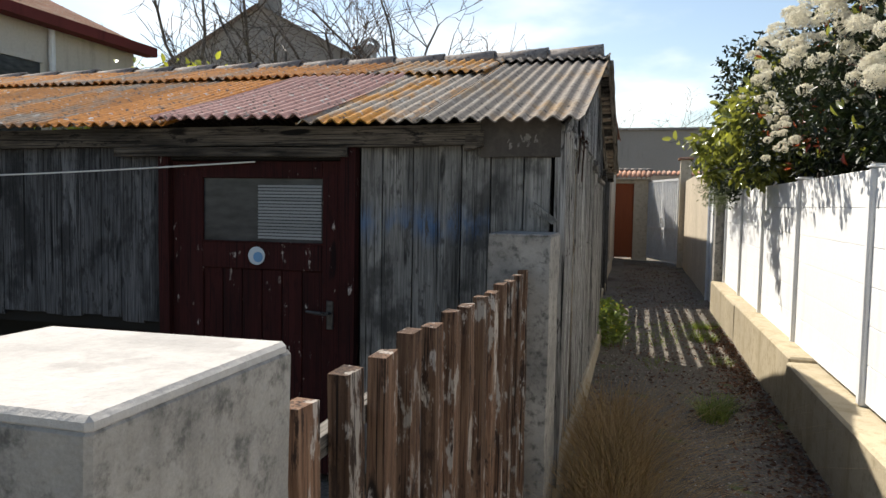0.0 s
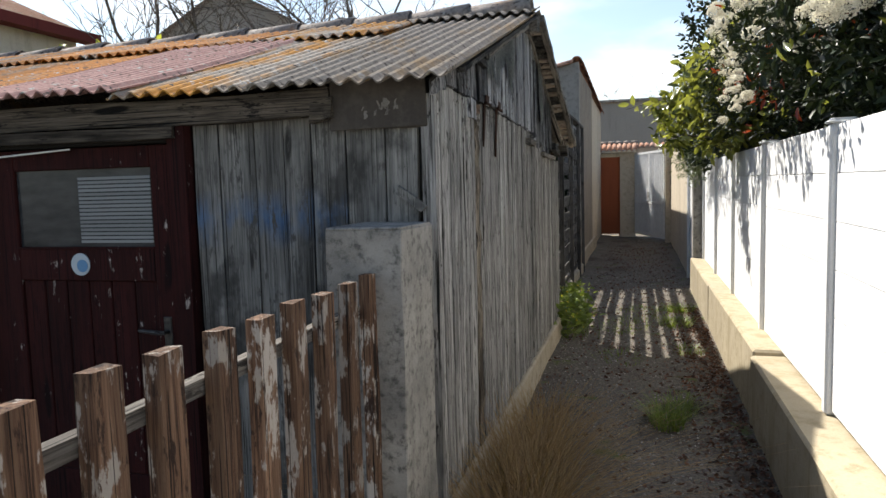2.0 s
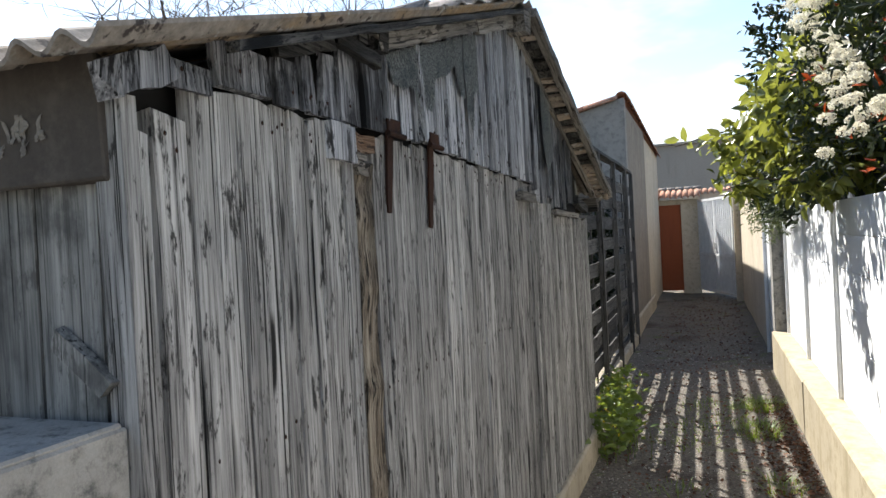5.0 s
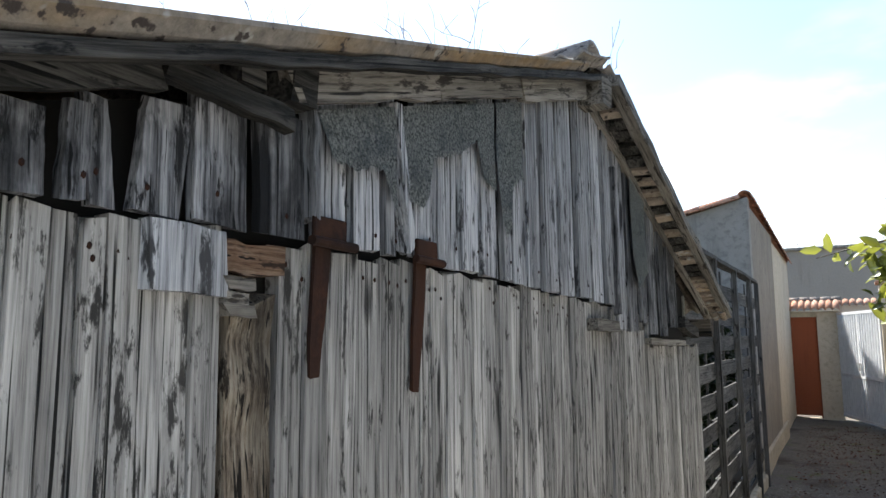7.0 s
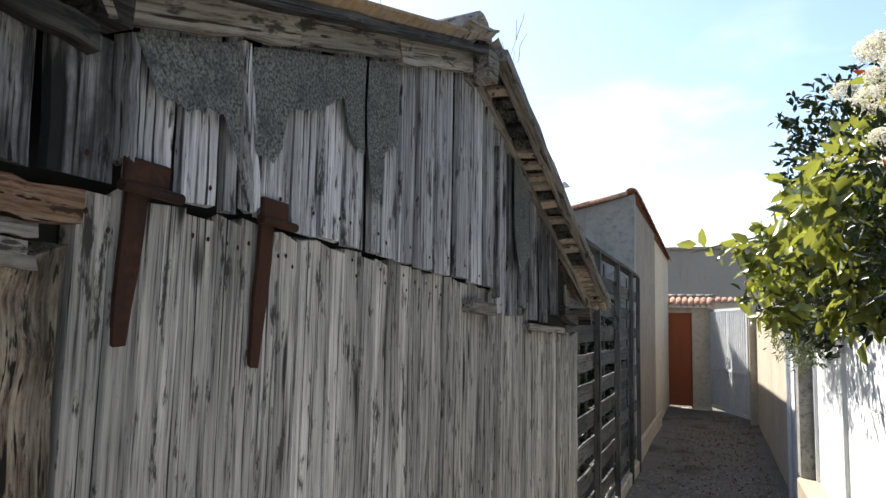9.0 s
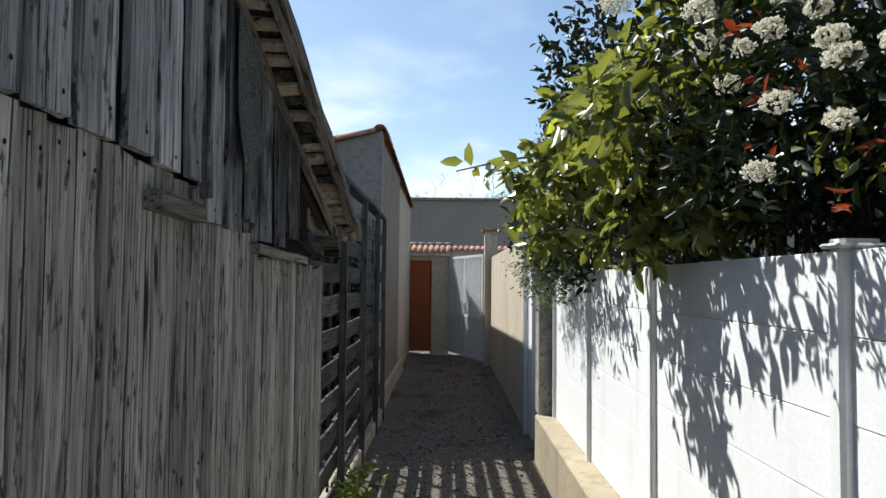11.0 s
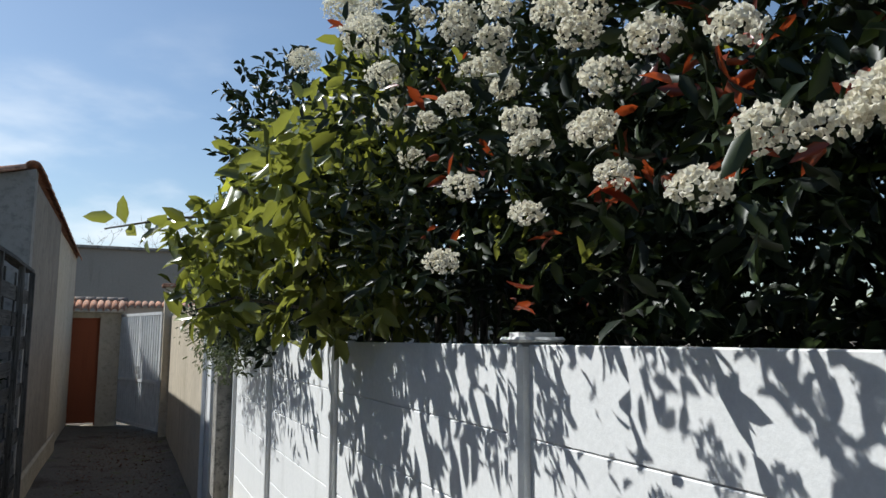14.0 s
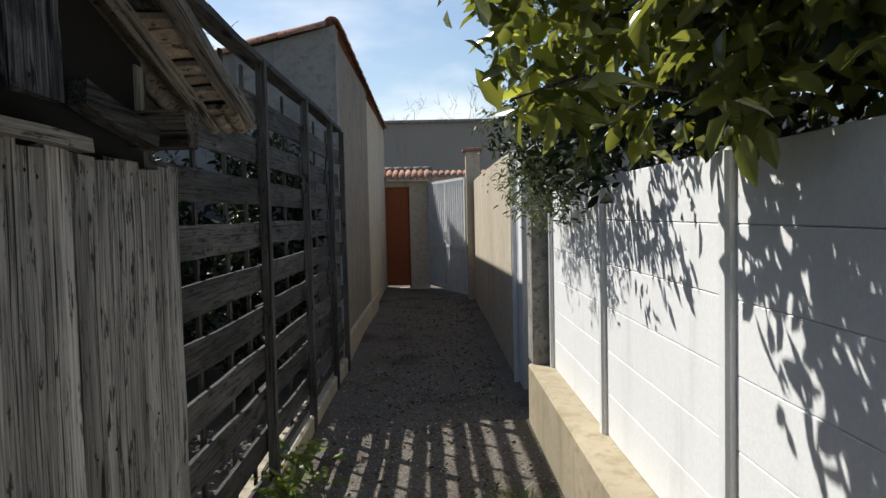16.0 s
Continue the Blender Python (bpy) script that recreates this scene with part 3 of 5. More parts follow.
part("split_batten", plank((0.012, 2.49, 1.72), (0.010, 2.47, 2.24), (0, 1, 0), (1, 0, 0), 0.02, 0.03, 0.002, 0.008, 5), M_UPPERD, shed)
# ragged board end sticking out under the eave
part("ragged_board_end", plank((0.03, -0.06, 1.748), (0.03, 0.05, 1.785), (0, -0.3, 0.95), (1, 0, 0), 0.05, 0.02, 0.005, 0.03, 5), M_UPPERD, shed)
# near-black sheet behind the gable up to the roof, so board gaps read as shade
bm = bmesh.new()
prof = [(0.0, 1.6), (4.05, 1.6), (4.05, roof_z(4.05) - 0.05), (RIDGE_Y, RIDGE_Z - 0.06), (0.0, roof_z(0) - 0.05)]
fa = [bm.verts.new((-0.075, a, b)) for a, b in prof]
fb = [bm.verts.new((-0.055, a, b)) for a, b in prof]
bm.faces.new(fa[::-1])
bm.faces.new(fb)
for i in range(5):
    bm.faces.new((fa[i], fa[(i + 1) % 5], fb[(i + 1) % 5], fb[i]))
part("gable_shade_sheet", bm, M_DARK, shed)
# fascia planks that follow the slope of the roof
def along_roof(y0, y1, drop, width, x, name, mat, depth=0.024, warp=0.004, segs=6):
    p, q = Vector((x, y0, roof_z(y0) - drop)), Vector((x, y1, roof_z(y1) - drop))
    length = (q - p).length
    ob = part(name, plank((0, 0, 0), (0, length, 0), (0, 0, 1), (1, 0, 0), width, depth, warp, 0.012, segs), mat, shed)
    ob.matrix_local = pose(p.x, p.y, p.z, math.degrees(math.atan2(q.z - p.z, q.y - p.y)))
    return ob


along_roof(0.765, 1.187, 0.046, 0.058, 0.036, "fascia_board", M_BEAM)
along_roof(1.19, 1.60, 0.040, 0.070, 0.034, "fascia_board", M_BEAM)
along_roof(1.603, 2.15, 0.046, 0.078, 0.034, "fascia_board", M_BEAM)
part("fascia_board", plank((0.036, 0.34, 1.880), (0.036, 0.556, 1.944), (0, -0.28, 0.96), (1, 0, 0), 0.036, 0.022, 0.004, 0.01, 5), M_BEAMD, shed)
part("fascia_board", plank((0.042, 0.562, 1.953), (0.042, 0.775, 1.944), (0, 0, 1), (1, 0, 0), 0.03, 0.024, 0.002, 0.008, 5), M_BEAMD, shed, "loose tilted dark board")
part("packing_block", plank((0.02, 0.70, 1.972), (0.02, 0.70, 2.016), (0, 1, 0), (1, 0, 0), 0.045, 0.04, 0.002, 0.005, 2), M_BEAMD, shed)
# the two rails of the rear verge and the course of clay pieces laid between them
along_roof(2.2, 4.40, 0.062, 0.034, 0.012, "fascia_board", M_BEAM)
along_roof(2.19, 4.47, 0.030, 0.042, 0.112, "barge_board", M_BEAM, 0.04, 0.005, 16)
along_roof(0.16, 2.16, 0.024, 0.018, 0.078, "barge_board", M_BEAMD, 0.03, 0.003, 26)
# added dark strip under the sheet, painting the shade above the clay pieces
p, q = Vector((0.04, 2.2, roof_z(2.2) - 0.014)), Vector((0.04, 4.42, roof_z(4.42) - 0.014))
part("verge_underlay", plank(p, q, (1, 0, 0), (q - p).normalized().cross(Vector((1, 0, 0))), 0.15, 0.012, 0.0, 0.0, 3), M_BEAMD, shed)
y = 2.25
while y < 4.38:
    w = rng.uniform(0.035, 0.066)
    tilt = rng.uniform(-0.008, 0.008)
    b = plank((0.016, y + tilt, roof_z(y) - 0.040 + rng.uniform(-0.006, 0.004)), (0.104, y + 0.012 - tilt, roof_z(y) - 0.036), (0, 1, -0.32), (0, 0.32, 1), w, 0.016, 0.002, 0.004, 2)
    part("underside_tile", b, M_BATTEN if rng.random() < 0.7 else M_BEAMD, shed)
    y += w + rng.choice((0.014, 0.02, 0.034, 0.05))
for i in range(3):
    part("verge_tile", half_tile((0.0 + i * 0.045, 4.42, 1.775), (0, 1, -0.3), 0.12, 0.026, 0.024, 0.008, flip=True), M_BATTEN, shed, smooth=True)
part("purlin", plank((-0.3, 3.98, 1.70), (0.10, 3.98, 1.69), (0, 1, 0), (0, 0, 1), 0.09, 0.09, 0.006, 0.01, 3), M_BEAMX, shed)
part("purlin", plank((-0.3, 0.79, 2.0), (0.05, 0.79, 2.0), (0, 1, 0), (0, 0, 1), 0.05, 0.06, 0.004, 0.01, 2), M_BEAMD, shed)
part("ridge_beam", plank((-0.3, RIDGE_Y - 0.02, 2.42), (0.1, RIDGE_Y - 0.02, 2.41), (0, 1, 0), (0, 0, 1), 0.07, 0.10, 0.004, 0.01, 2), M_BEAM, shed)
# small blocks nailed on the boards
part("nailed_block", plank((0.018, 2.19, 1.683), (0.018, 2.44, 1.680), (0, 0, 1), (1, 0, 0), 0.038, 0.034, 0.002, 0.006, 3), M_BEAM, shed)
part("nailed_block", plank((0.02, 2.9, 1.625), (0.02, 3.58, 1.612), (0, 0, 1), (1, 0, 0), 0.026, 0.03, 0.003, 0.008, 4), M_BEAM, shed)
part("nailed_block", plank((0.008, 0.572, 1.742), (0.008, 0.69, 1.740), (0, 0, 1), (1, 0, 0), 0.082, 0.018, 0.003, 0.006, 4), M_UPPER, shed, "pale nailed board end with rusty nails")
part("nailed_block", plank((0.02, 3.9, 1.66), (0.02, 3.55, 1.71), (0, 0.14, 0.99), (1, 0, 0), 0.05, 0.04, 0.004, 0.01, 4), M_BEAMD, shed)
bm = bmesh.new()
bmesh.ops.create_icosphere(bm, subdivisions=1, radius=0.0036, matrix=Matrix.Diagonal((0.5, 1, 1.3, 1)))
nail_me = bpy.data.meshes.new("nail")
bm.to_mesh(nail_me)
bm.free()
nail_me.materials.append(M_RUST)
for x, y, z in nail_spots[:240]:
    nail = new("nail", nail_me)
    nail.parent = gable
    nail.location = (x, y + rng.uniform(-0.008, 0.008), z + rng.uniform(-0.012, 0.012))
# rusted hinges: plate on the upper board, barrel on the joint, strap down the lower one
for ya, yb, sy, tip in ((0.845, 0.925, 0.882, 1.588), (1.135, 1.21, 1.168, 1.551)):
    bm = box((0.020, ya, 1.792), (0.027, yb, 1.826), 0.002, 0.001)
    part("hinge_plate", bm, M_RUST, shed, "rusted iron hinge plate")
    bm = tube(bmesh.new(), [(0.026, ya - 0.004, 1.788), (0.026, yb + 0.022, 1.786)], [0.008, 0.008], 10)
    part("hinge_barrel", bm, M_RUST, shed)
    bm = plank((0.004, sy - 0.008, tip), (0.012, sy, 1.786), (0, 1, 0), (1, 0, 0), 0.036, 0.007, 0.001, 0.006, 4)
    for v in bm.verts:
        v.co.y = sy - 0.008 + (v.co.y - sy + 0.008) * (0.55 + 0.45 * min(1, (v.co.z - tip + 0.01) / 0.12))
    part("hinge_strap", bm, M_RUST, shed, "rusted iron hinge strap")


# torn roofing felt over the upper boards
def felt(edge, x, seed, top_drop=0.085):
    """A thin torn sheet hanging from the fascia; edge is its lower outline (y, z)."""
    bm = bmesh.new()
    y0, y1 = edge[0][0], edge[-1][0]
    n = int((y1 - y0) / 0.004)
    a = []
    for i in range(n + 1):
        yy = y0 + (y1 - y0) * i / n
        top = roof_z(yy) - top_drop
        low = between(edge, yy) + 0.007 * noise.noise((yy * 45, seed, 0)) + 0.006 * noise.noise((yy * 130, seed, 1))
        low = min(low, top - 0.004)
        cols = []
        for k in range(7):
            f = k / 6
            z = top + (low - top) * f
            cols.append(bm.verts.new((x + 0.004 * noise.noise((yy * 9, z * 9, seed)) + 0.006 * f ** 4, yy + 0.003 * noise.noise((z * 40, seed, yy * 4)), z)))
        a.append(cols)
    for c0, c1 in zip(a, a[1:]):
        for j in range(6):
            bm.faces.new((c0[j], c0[j + 1], c1[j + 1], c1[j]))
    bmesh.ops.solidify(bm, geom=bm.faces[:], thickness=0.004)
    return part("roofing_felt", bm, M_FELT, shed, "torn grey roofing felt")


felt([(0.846, 1.99), (0.866, 1.95), (0.882, 1.918), (0.95, 1.911), (0.985, 1.926), (1.02, 1.93), (1.045, 1.895), (1.068, 1.86)], 0.024, 3.0)
felt([(1.092, 1.93), (1.105, 1.888), (1.15, 1.882), (1.172, 1.91), (1.186, 1.985), (1.24, 2.0), (1.30, 2.02), (1.372, 2.066), (1.39, 2.03), (1.412, 1.99), (1.45, 1.978), (1.478, 1.974)], 0.025, 8.0)
felt([(1.492, 1.99), (1.505, 1.92), (1.53, 1.87), (1.556, 1.90), (1.57, 2.0), (1.61, 2.03), (1.64, 2.02)], 0.024, 5.0)
felt([(2.68, 1.95), (2.75, 1.82), (2.84, 1.87), (2.9, 1.9)], 0.024, 2.0)

# front wall
front = part("front_wall", box((SHED_L, 0.03, 0.7), (-0.05, 0.055, 1.70)), M_DARK, shed, "stained grey vertical boards")
x = -0.045
while x > SHED_L + 0.05:
    w = rng.choice((0.11, 0.12, 0.135, 0.15))
    if -2.06 < x - w < -0.97 or -2.06 < x < -0.97:
        if x > -0.97 and x - w < -0.97 and x + 0.97 > 0.04:
            w = x + 0.97
        else:
            x = -2.06 if x < -0.96 else x - 0.01
            if x > -0.97:
                continue
            w = 0.12
    top = 1.735 if x > -1 else 1.70
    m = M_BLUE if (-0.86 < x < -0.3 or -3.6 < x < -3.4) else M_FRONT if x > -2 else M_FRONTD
    b = plank((x - w / 2, 0.004 + rng.uniform(-0.004, 0.004), (0.06 if x > -1.5 else 0.76) + rng.uniform(-0.02, 0.03)), (x - w / 2, 0.004, top), (1, 0, 0), (0, 1, 0), w - 0.004, 0.022, 0.002, 0.01, 4)
    part("board", b, m, front)
    x -= w + 0.002
part("corner_board", plank((-0.004, -0.008, 0.12), (0.0, -0.008, 1.73), (1, 0, 0), (0, 1, 0), 0.05, 0.03, 0.004, 0.01, 8), M_GABLE, shed)
part("corner_board", plank((0.002, 0.026, 0.12), (0.0, 0.018, 1.70), (0, 1, 0), (1, 0, 0), 0.036, 0.03, 0.005, 0.02, 8), M_GABLE, shed)
cover = part("cover_panel", box((-0.362, -0.036, 1.618), (-0.004, -0.018, 1.792), 0.003, 0.004), M_COVER, shed, "dark stained cover board with pale scuffs")
M_SCUFF = plaster("pale_scuffed_board", (0.24, 0.22, 0.19), (0.13, 0.12, 0.11), (0.10, 0.09, 0.08), 3.0, 0.3)
for i in range(16):
    x, z, h = rng.gauss(-0.16, 0.045), rng.gauss(1.685, 0.014), rng.uniform(0.008, 0.03)
    part("scuff", plank((x, -0.0365, z - h / 2), (x + rng.uniform(-0.012, 0.012), -0.0365, z + h / 2), (1, 0, 0), (0, 1, 0), rng.uniform(0.004, 0.011), 0.0016, 0.002, 0.006, 4), M_SCUFF, cover)
part("nailed_block", plank((-0.43, -0.04, 1.68), (-0.345, -0.04, 1.70), (0, 0, 1), (0, 1, 0), 0.07, 0.05, 0.003, 0.01, 2), M_BEAMX, shed)
part("wall_plate", plank((SHED_L, -0.03, 1.71), (-0.36, -0.03, 1.718), (0, 0, 1), (0, 1, 0), 0.095, 0.06, 0.006, 0.01, 14), M_BEAMX, shed, "sagging eave beam")
part("wall_plate", plank((-2.3, -0.05, 1.645), (-1.0, -0.05, 1.64), (0, 0, 1), (0, 1, 0), 0.045, 0.05, 0.004, 0.01, 6), M_BEAMX, shed)
part("loose_board", plank((-0.12, -0.02, 1.40), (-0.02, -0.025, 1.33), (0.57, 0, 0.82), (0, 1, 0), 0.03, 0.02, 0.002, 0.01, 2), M_FRONT, shed)

# door with its frame, window, blind, handle and sticker
door = part("door", box((-1.985, 0.0, 0.05), (-1.045, 0.03, 1.56)), M_RED, shed, "dark red flaking wooden door")
for lo, hi in (((-1.985, -0.022, 0.05), (-1.81, 0.0, 1.60)), ((-1.145, -0.022, 0.05), (-1.045, 0.0, 1.60)), ((-1.81, -0.022, 1.515), (-1.145, 0.0, 1.60)),
               ((-1.81, -0.022, 1.06), (-1.145, 0.0, 1.195)), ((-1.81, -0.022, 0.05), (-1.145, 0.0, 0.25))):
    part("stile", box(lo, hi, 0.004), M_RED, door)
for i in range(6):
    xa = -1.81 + i * 0.111
    part("panel_board", box((xa + 0.002, -0.012, 0.25), (xa + 0.109, 0.0, 1.06), 0.004), M_RED, door)
part("window_pane", box((-1.81, -0.006, 1.195), (-1.145, -0.002, 1.515)), M_GLASS, door, "dusty glass pane")
for i in range(17):
    z = 1.215 + i * 0.016
    part("blind_slat", box((-1.5, -0.0105, z), (-1.155, -0.0075, z + 0.011)), M_BLIND, door)
part("bead", box((-1.815, -0.026, 1.19), (-1.14, -0.020, 1.2), 0.002), M_RED, door)
bm = bmesh.new()
bmesh.ops.create_cone(bm, cap_ends=True, segments=28, radius1=0.046, radius2=0.046, depth=0.003, matrix=pose(-1.5, -0.0245, 1.128, 90))
part("sticker", bm, M_STICK, door, "round white and blue sticker")
bm = bmesh.new()
bmesh.ops.create_cone(bm, cap_ends=True, segments=24, radius1=0.026, radius2=0.026, depth=0.002, matrix=pose(-1.49, -0.0275, 1.122, 90))
part("sticker_print", bm, M_STICKB, door)
bm = bmesh.new()
tube(bm, [(-1.10, -0.02, 0.86), (-1.10, -0.055, 0.86), (-1.13, -0.062, 0.862), (-1.21, -0.06, 0.868)], [0.009, 0.009, 0.010, 0.007], 8)
add_box(bm, (-1.118, -0.028, 0.78), (-1.082, -0.02, 0.92), 0.003)
part("door_handle", bm, M_IRON, door, "dark iron lever handle")
for xa, xb in ((-2.05, -1.99), (-1.04, -0.965)):
    part("door_frame", plank(((xa + xb) / 2, -0.02, 0.0), ((xa + xb) / 2, -0.02, 1.74), (1, 0, 0), (0, 1, 0), xb - xa, 0.06, 0.002, 0.004, 6), M_RED, shed)
part("door_frame", box((-1.99, -0.03, 1.605), (-1.04, 0.02, 1.625), 0.003), M_DARK, shed)

# roof: lower and upper courses, one faded red sheet laid over
UP_Y = 1.42
for name, xs in (("r", [(-0.66, 0.105), (-1.24, -0.62)]), ("l", [(-2.72, -1.94), (-3.5, -2.68), (-4.3, -3.46), (-5.45, -4.26)])):
    for xa, xb in xs:
        d = rng.uniform(-0.012, 0.012)
        m = M_SHEET_E if xb > 0 else M_SHEET_R if name == "r" else M_SHEET
        part("corrugated_sheet", corrugated(xa, xb, EAVE_Y + d, EAVE_Z + 0.012 + d * 0.3, *((1.98, roof_z(1.98) + 0.008) if name == "r" else (UP_Y + 0.15, roof_z(UP_Y + 0.15) + 0.008)), lift=0.0), m, shed, "corrugated sheet with orange lichen")
part("corrugated_sheet", corrugated(-2.02, -1.19, EAVE_Y - 0.02, EAVE_Z + 0.02, UP_Y + 0.02, roof_z(UP_Y) + 0.012, lift=0.018, sag=0.012), M_SHEET_RED, shed, "faded red-brown corrugated sheet")
for i, (xa, xb) in enumerate([(-0.7, 0.11), (-1.5, -0.66), (-2.3, -1.46), (-3.1, -2.26), (-3.9, -3.06), (-4.7, -3.86), (-5.45, -4.66)]):
    d = rng.uniform(-0.05, 0.05)
    part("corrugated_sheet", corrugated(xa, xb, UP_Y + d + (0.45 if i == 0 else 0), roof_z(UP_Y + d + (0.45 if i == 0 else 0)) + 0.024, RIDGE_Y, RIDGE_Z + 0.014, lift=0.014), M_SHEET_E if i == 0 else M_SHEET_R if i < 2 else M_SHEET, shed, "corrugated sheet with orange lichen")
part("rear_roof", corrugated(SHED_L - 0.1, 0.105, FAR_Y + 0.03, roof_z(FAR_Y) + 0.006, RIDGE_Y, RIDGE_Z + 0.014), M_SHEET_E, shed)
x, i = 0.06, 0
while x > SHED_L:
    ln = 0.44
    z = RIDGE_Z + 0.018 - 0.018 * min(1, i / 3) - 0.02 * (i / 12)
    b = half_tile((x - ln / 2, RIDGE_Y, z - 0.03), (1, 0, 0.035), ln, 0.092 + rng.uniform(-0.004, 0.004), 0.106, 0.014)
    part("ridge_tile", b, M_RIDGE, shed, smooth=True)
    x -= 0.40
    i += 1
# added black panel that keeps the opening under the left boards dark
part("added_shade_panel", box((SHED_L, 0.5, 0.0), (-2.0, 0.52, 0.9)), M_DARK, shed)
# added dark panel: covers the orange sheet underside with painted shade
part("soffit", box((-1.2, 4.05, 1.70), (-0.04, 4.40, 1.735), 0.004), M_BEAMD, shed, "added dark panel hiding the rear sheet underside")
part("back_wall", box((SHED_L, 4.0, 0.0), (-0.05, 4.05, 1.86)), M_FRONT, shed)
part("side_wall", box((SHED_L - 0.05, 0.0, 0.0), (SHED_L, 4.05, 1.75)), M_FRONT, shed)


# ---------------------------------------------------------------- fence and pillars of the front yard
def pillar(x0, x1, y0, y1, top, label):
    bm = bmesh.new()
    n = 10
    rings = []
    for i in range(n + 1):
        z = -0.1 + (top + 0.1) * i / n
        jit = 0.004
        rings.append([bm.verts.new((x + rng.uniform(-jit, jit), y + rng.uniform(-jit, jit), z)) for x, y in ((x0, y0), (x1, y0), (x1, y1), (x0, y1))])
    for a, b in zip(rings, rings[1:]):
        for j in range(4):
            bm.faces.new((a[j], a[(j + 1) % 4], b[(j + 1) % 4], b[j]))
    bm.faces.new(rings[0][::-1])
    bm.faces.new(rings[-1])
    long_edges = [e for e in bm.edges if abs(e.verts[0].co.z - e.verts[1].co.z) > 0.01 or e.verts[0].co.z > top - 0.01]
    bmesh.ops.bevel(bm, geom=long_edges, offset=0.004, segments=1, affect="EDGES")
    base = thing("gate_pillar", label, "pillar", "concrete pillars of the yard fence")
    part("shaft", bm, M_CONC, base)
    # thin slab on top; the near pillar's carries sunlight in its colour
    part("pillar_cap", box((x0 + 0.002, y0 + 0.002, top - 0.004), (x1 - 0.002, y1 - 0.002, top + 0.008), 0.004, 0.002), M_PALE if y0 < -1 else M_CONC, base, "pillar top slab, coloured pale as sunlit on the near pillar")
    return base


pillar(-0.25, 0.004, -0.36, -0.028, 1.28, "rough grey concrete pillar beside the shed corner")
pillar(-0.29, 0.0, -2.83, -2.56, 1.257, "rough grey concrete pillar with its top coloured pale as sunlit")
fence = thing("picket_fence", "brown flaking wooden picket fence between two concrete pillars", "fence")
for i in range(13):
    y = -0.385 - i * 0.163 + rng.uniform(-0.008, 0.008)
    if y < -2.5:
        break
    top = 1.14 + rng.uniform(-0.008, 0.012)
    lean = rng.uniform(-0.008, 0.008)
    part("picket", plank((-0.1, y + lean, 0.05), (-0.1, y, top), (0, 1, 0), (1, 0, 0), 0.066, 0.034, 0.003, 0.003, 5), M_PICKET, fence)
for z in (1.03, 0.3):
    part("rail", plank((-0.134, -2.56, z), (-0.134, -0.36, z), (0, 0, 1), (1, 0, 0), 0.034, 0.03, 0.003, 0.0, 6), wood("grey_rail_wood", (0.04, 0.035, 0.03), (0.13, 0.115, 0.10), (0.26, 0.24, 0.21), axis="y", vary=0.1), fence, "grey rail")

bm = bmesh.new()
pts = [(-4.6 + 3.1 * s, -0.12 + 0.08 * s, 1.48 + 0.115 * s - 0.02 * math.sin(math.pi * s)) for s in [i / 12 for i in range(13)]]
tube(bm, pts, [0.004] * len(pts), 6)
tagged(mesh_ob("washing_line", bm, M_CABLE), "pale line strung along the shed front", "line")

# ---------------------------------------------------------------- white plate wall on its ledge
W_TOP = 1.62
wall = tagged(new("wall_white"), "white painted concrete plate wall with posts", "wall", kind="structure")
posts = [6.88, 5.45, 4.05, 2.54, 0.86, -0.75, -2.35, -3.95]
for i, y in enumerate(posts):
    bm = box((1.462, y - 0.03, 0.40), (1.57, y + 0.03, W_TOP + 0.004), 0.010)
    part("post", bm, M_WPOST, wall)
    if i >= 3:
        bm = box((1.452, y - 0.042, W_TOP + 0.004), (1.578, y + 0.042, W_TOP + 0.016), 0.006)
        add_box(bm, (1.468, y - 0.03, W_TOP + 0.016), (1.562, y + 0.03, W_TOP + 0.026), 0.010)
        part("post_cap", bm, M_WPOST, wall)
n = 6
for y1, y0 in zip(posts, posts[1:]):
    for j in range(n):
        h = (W_TOP - 0.42) / n
        part("plate", box((1.488, y0 + 0.028, 0.42 + j * h + 0.0009), (1.535, y1 - 0.028, 0.42 + (j + 1) * h - 0.0009), 0.0025), M_WHITE, wall)
bm = bmesh.new()
for y0, y1, z in ((-4.6, 1.9, 0.40), (1.9, 4.6, 0.425), (4.6, 7.02, 0.42)):
    add_box(bm, (1.33 + 0.012 * (z - 0.42) / 0.02, y0, -0.15), (1.62, y1, z), 0.014, 0.003)
tagged(mesh_ob("retaining_ledge", bm, M_LEDGE), "ochre-stained concrete footing ledge under the white wall", "ledge", kind="structure")

# far end of the white wall: grey pier, pale jamb and roughcast wall
tagged(mesh_ob("wall_pier", box((1.36, 6.97, 0.415), (1.54, 7.22, 1.6), 0.008), M_CONC), "dark grey concrete pier closing the white wall", "pier", kind="structure")
tagged(mesh_ob("wall_jamb", box((1.41, 7.9, -0.1), (1.55, 8.5, 1.9), 0.006), M_WPOST), "pale grey painted wall end", "wall", kind="structure")
bm = box((1.39, 8.5, -0.1), (1.6, 14.15, 2.02), 0.01)
tagged(mesh_ob("wall_beige", bm, M_BEIGE), "beige roughcast garden wall", "wall", kind="structure")
bm = bmesh.new()
tube(bm, [(1.385, 8.2, 0.0), (1.385, 8.2, 1.9)], [0.022, 0.022], 10)
tagged(mesh_ob("drain_pipe", bm, M_GATE), "pale grey downpipe on the wall end", "pipe")
tagged(mesh_ob("wall_closing", box((1.54, 7.2, -0.1), (1.62, 7.95, 1.62)), M_CONC), "grey concrete wall", "wall", kind="structure")
pier = thing("gate_pier", "beige rendered gate pier with a terracotta cap", "pier")
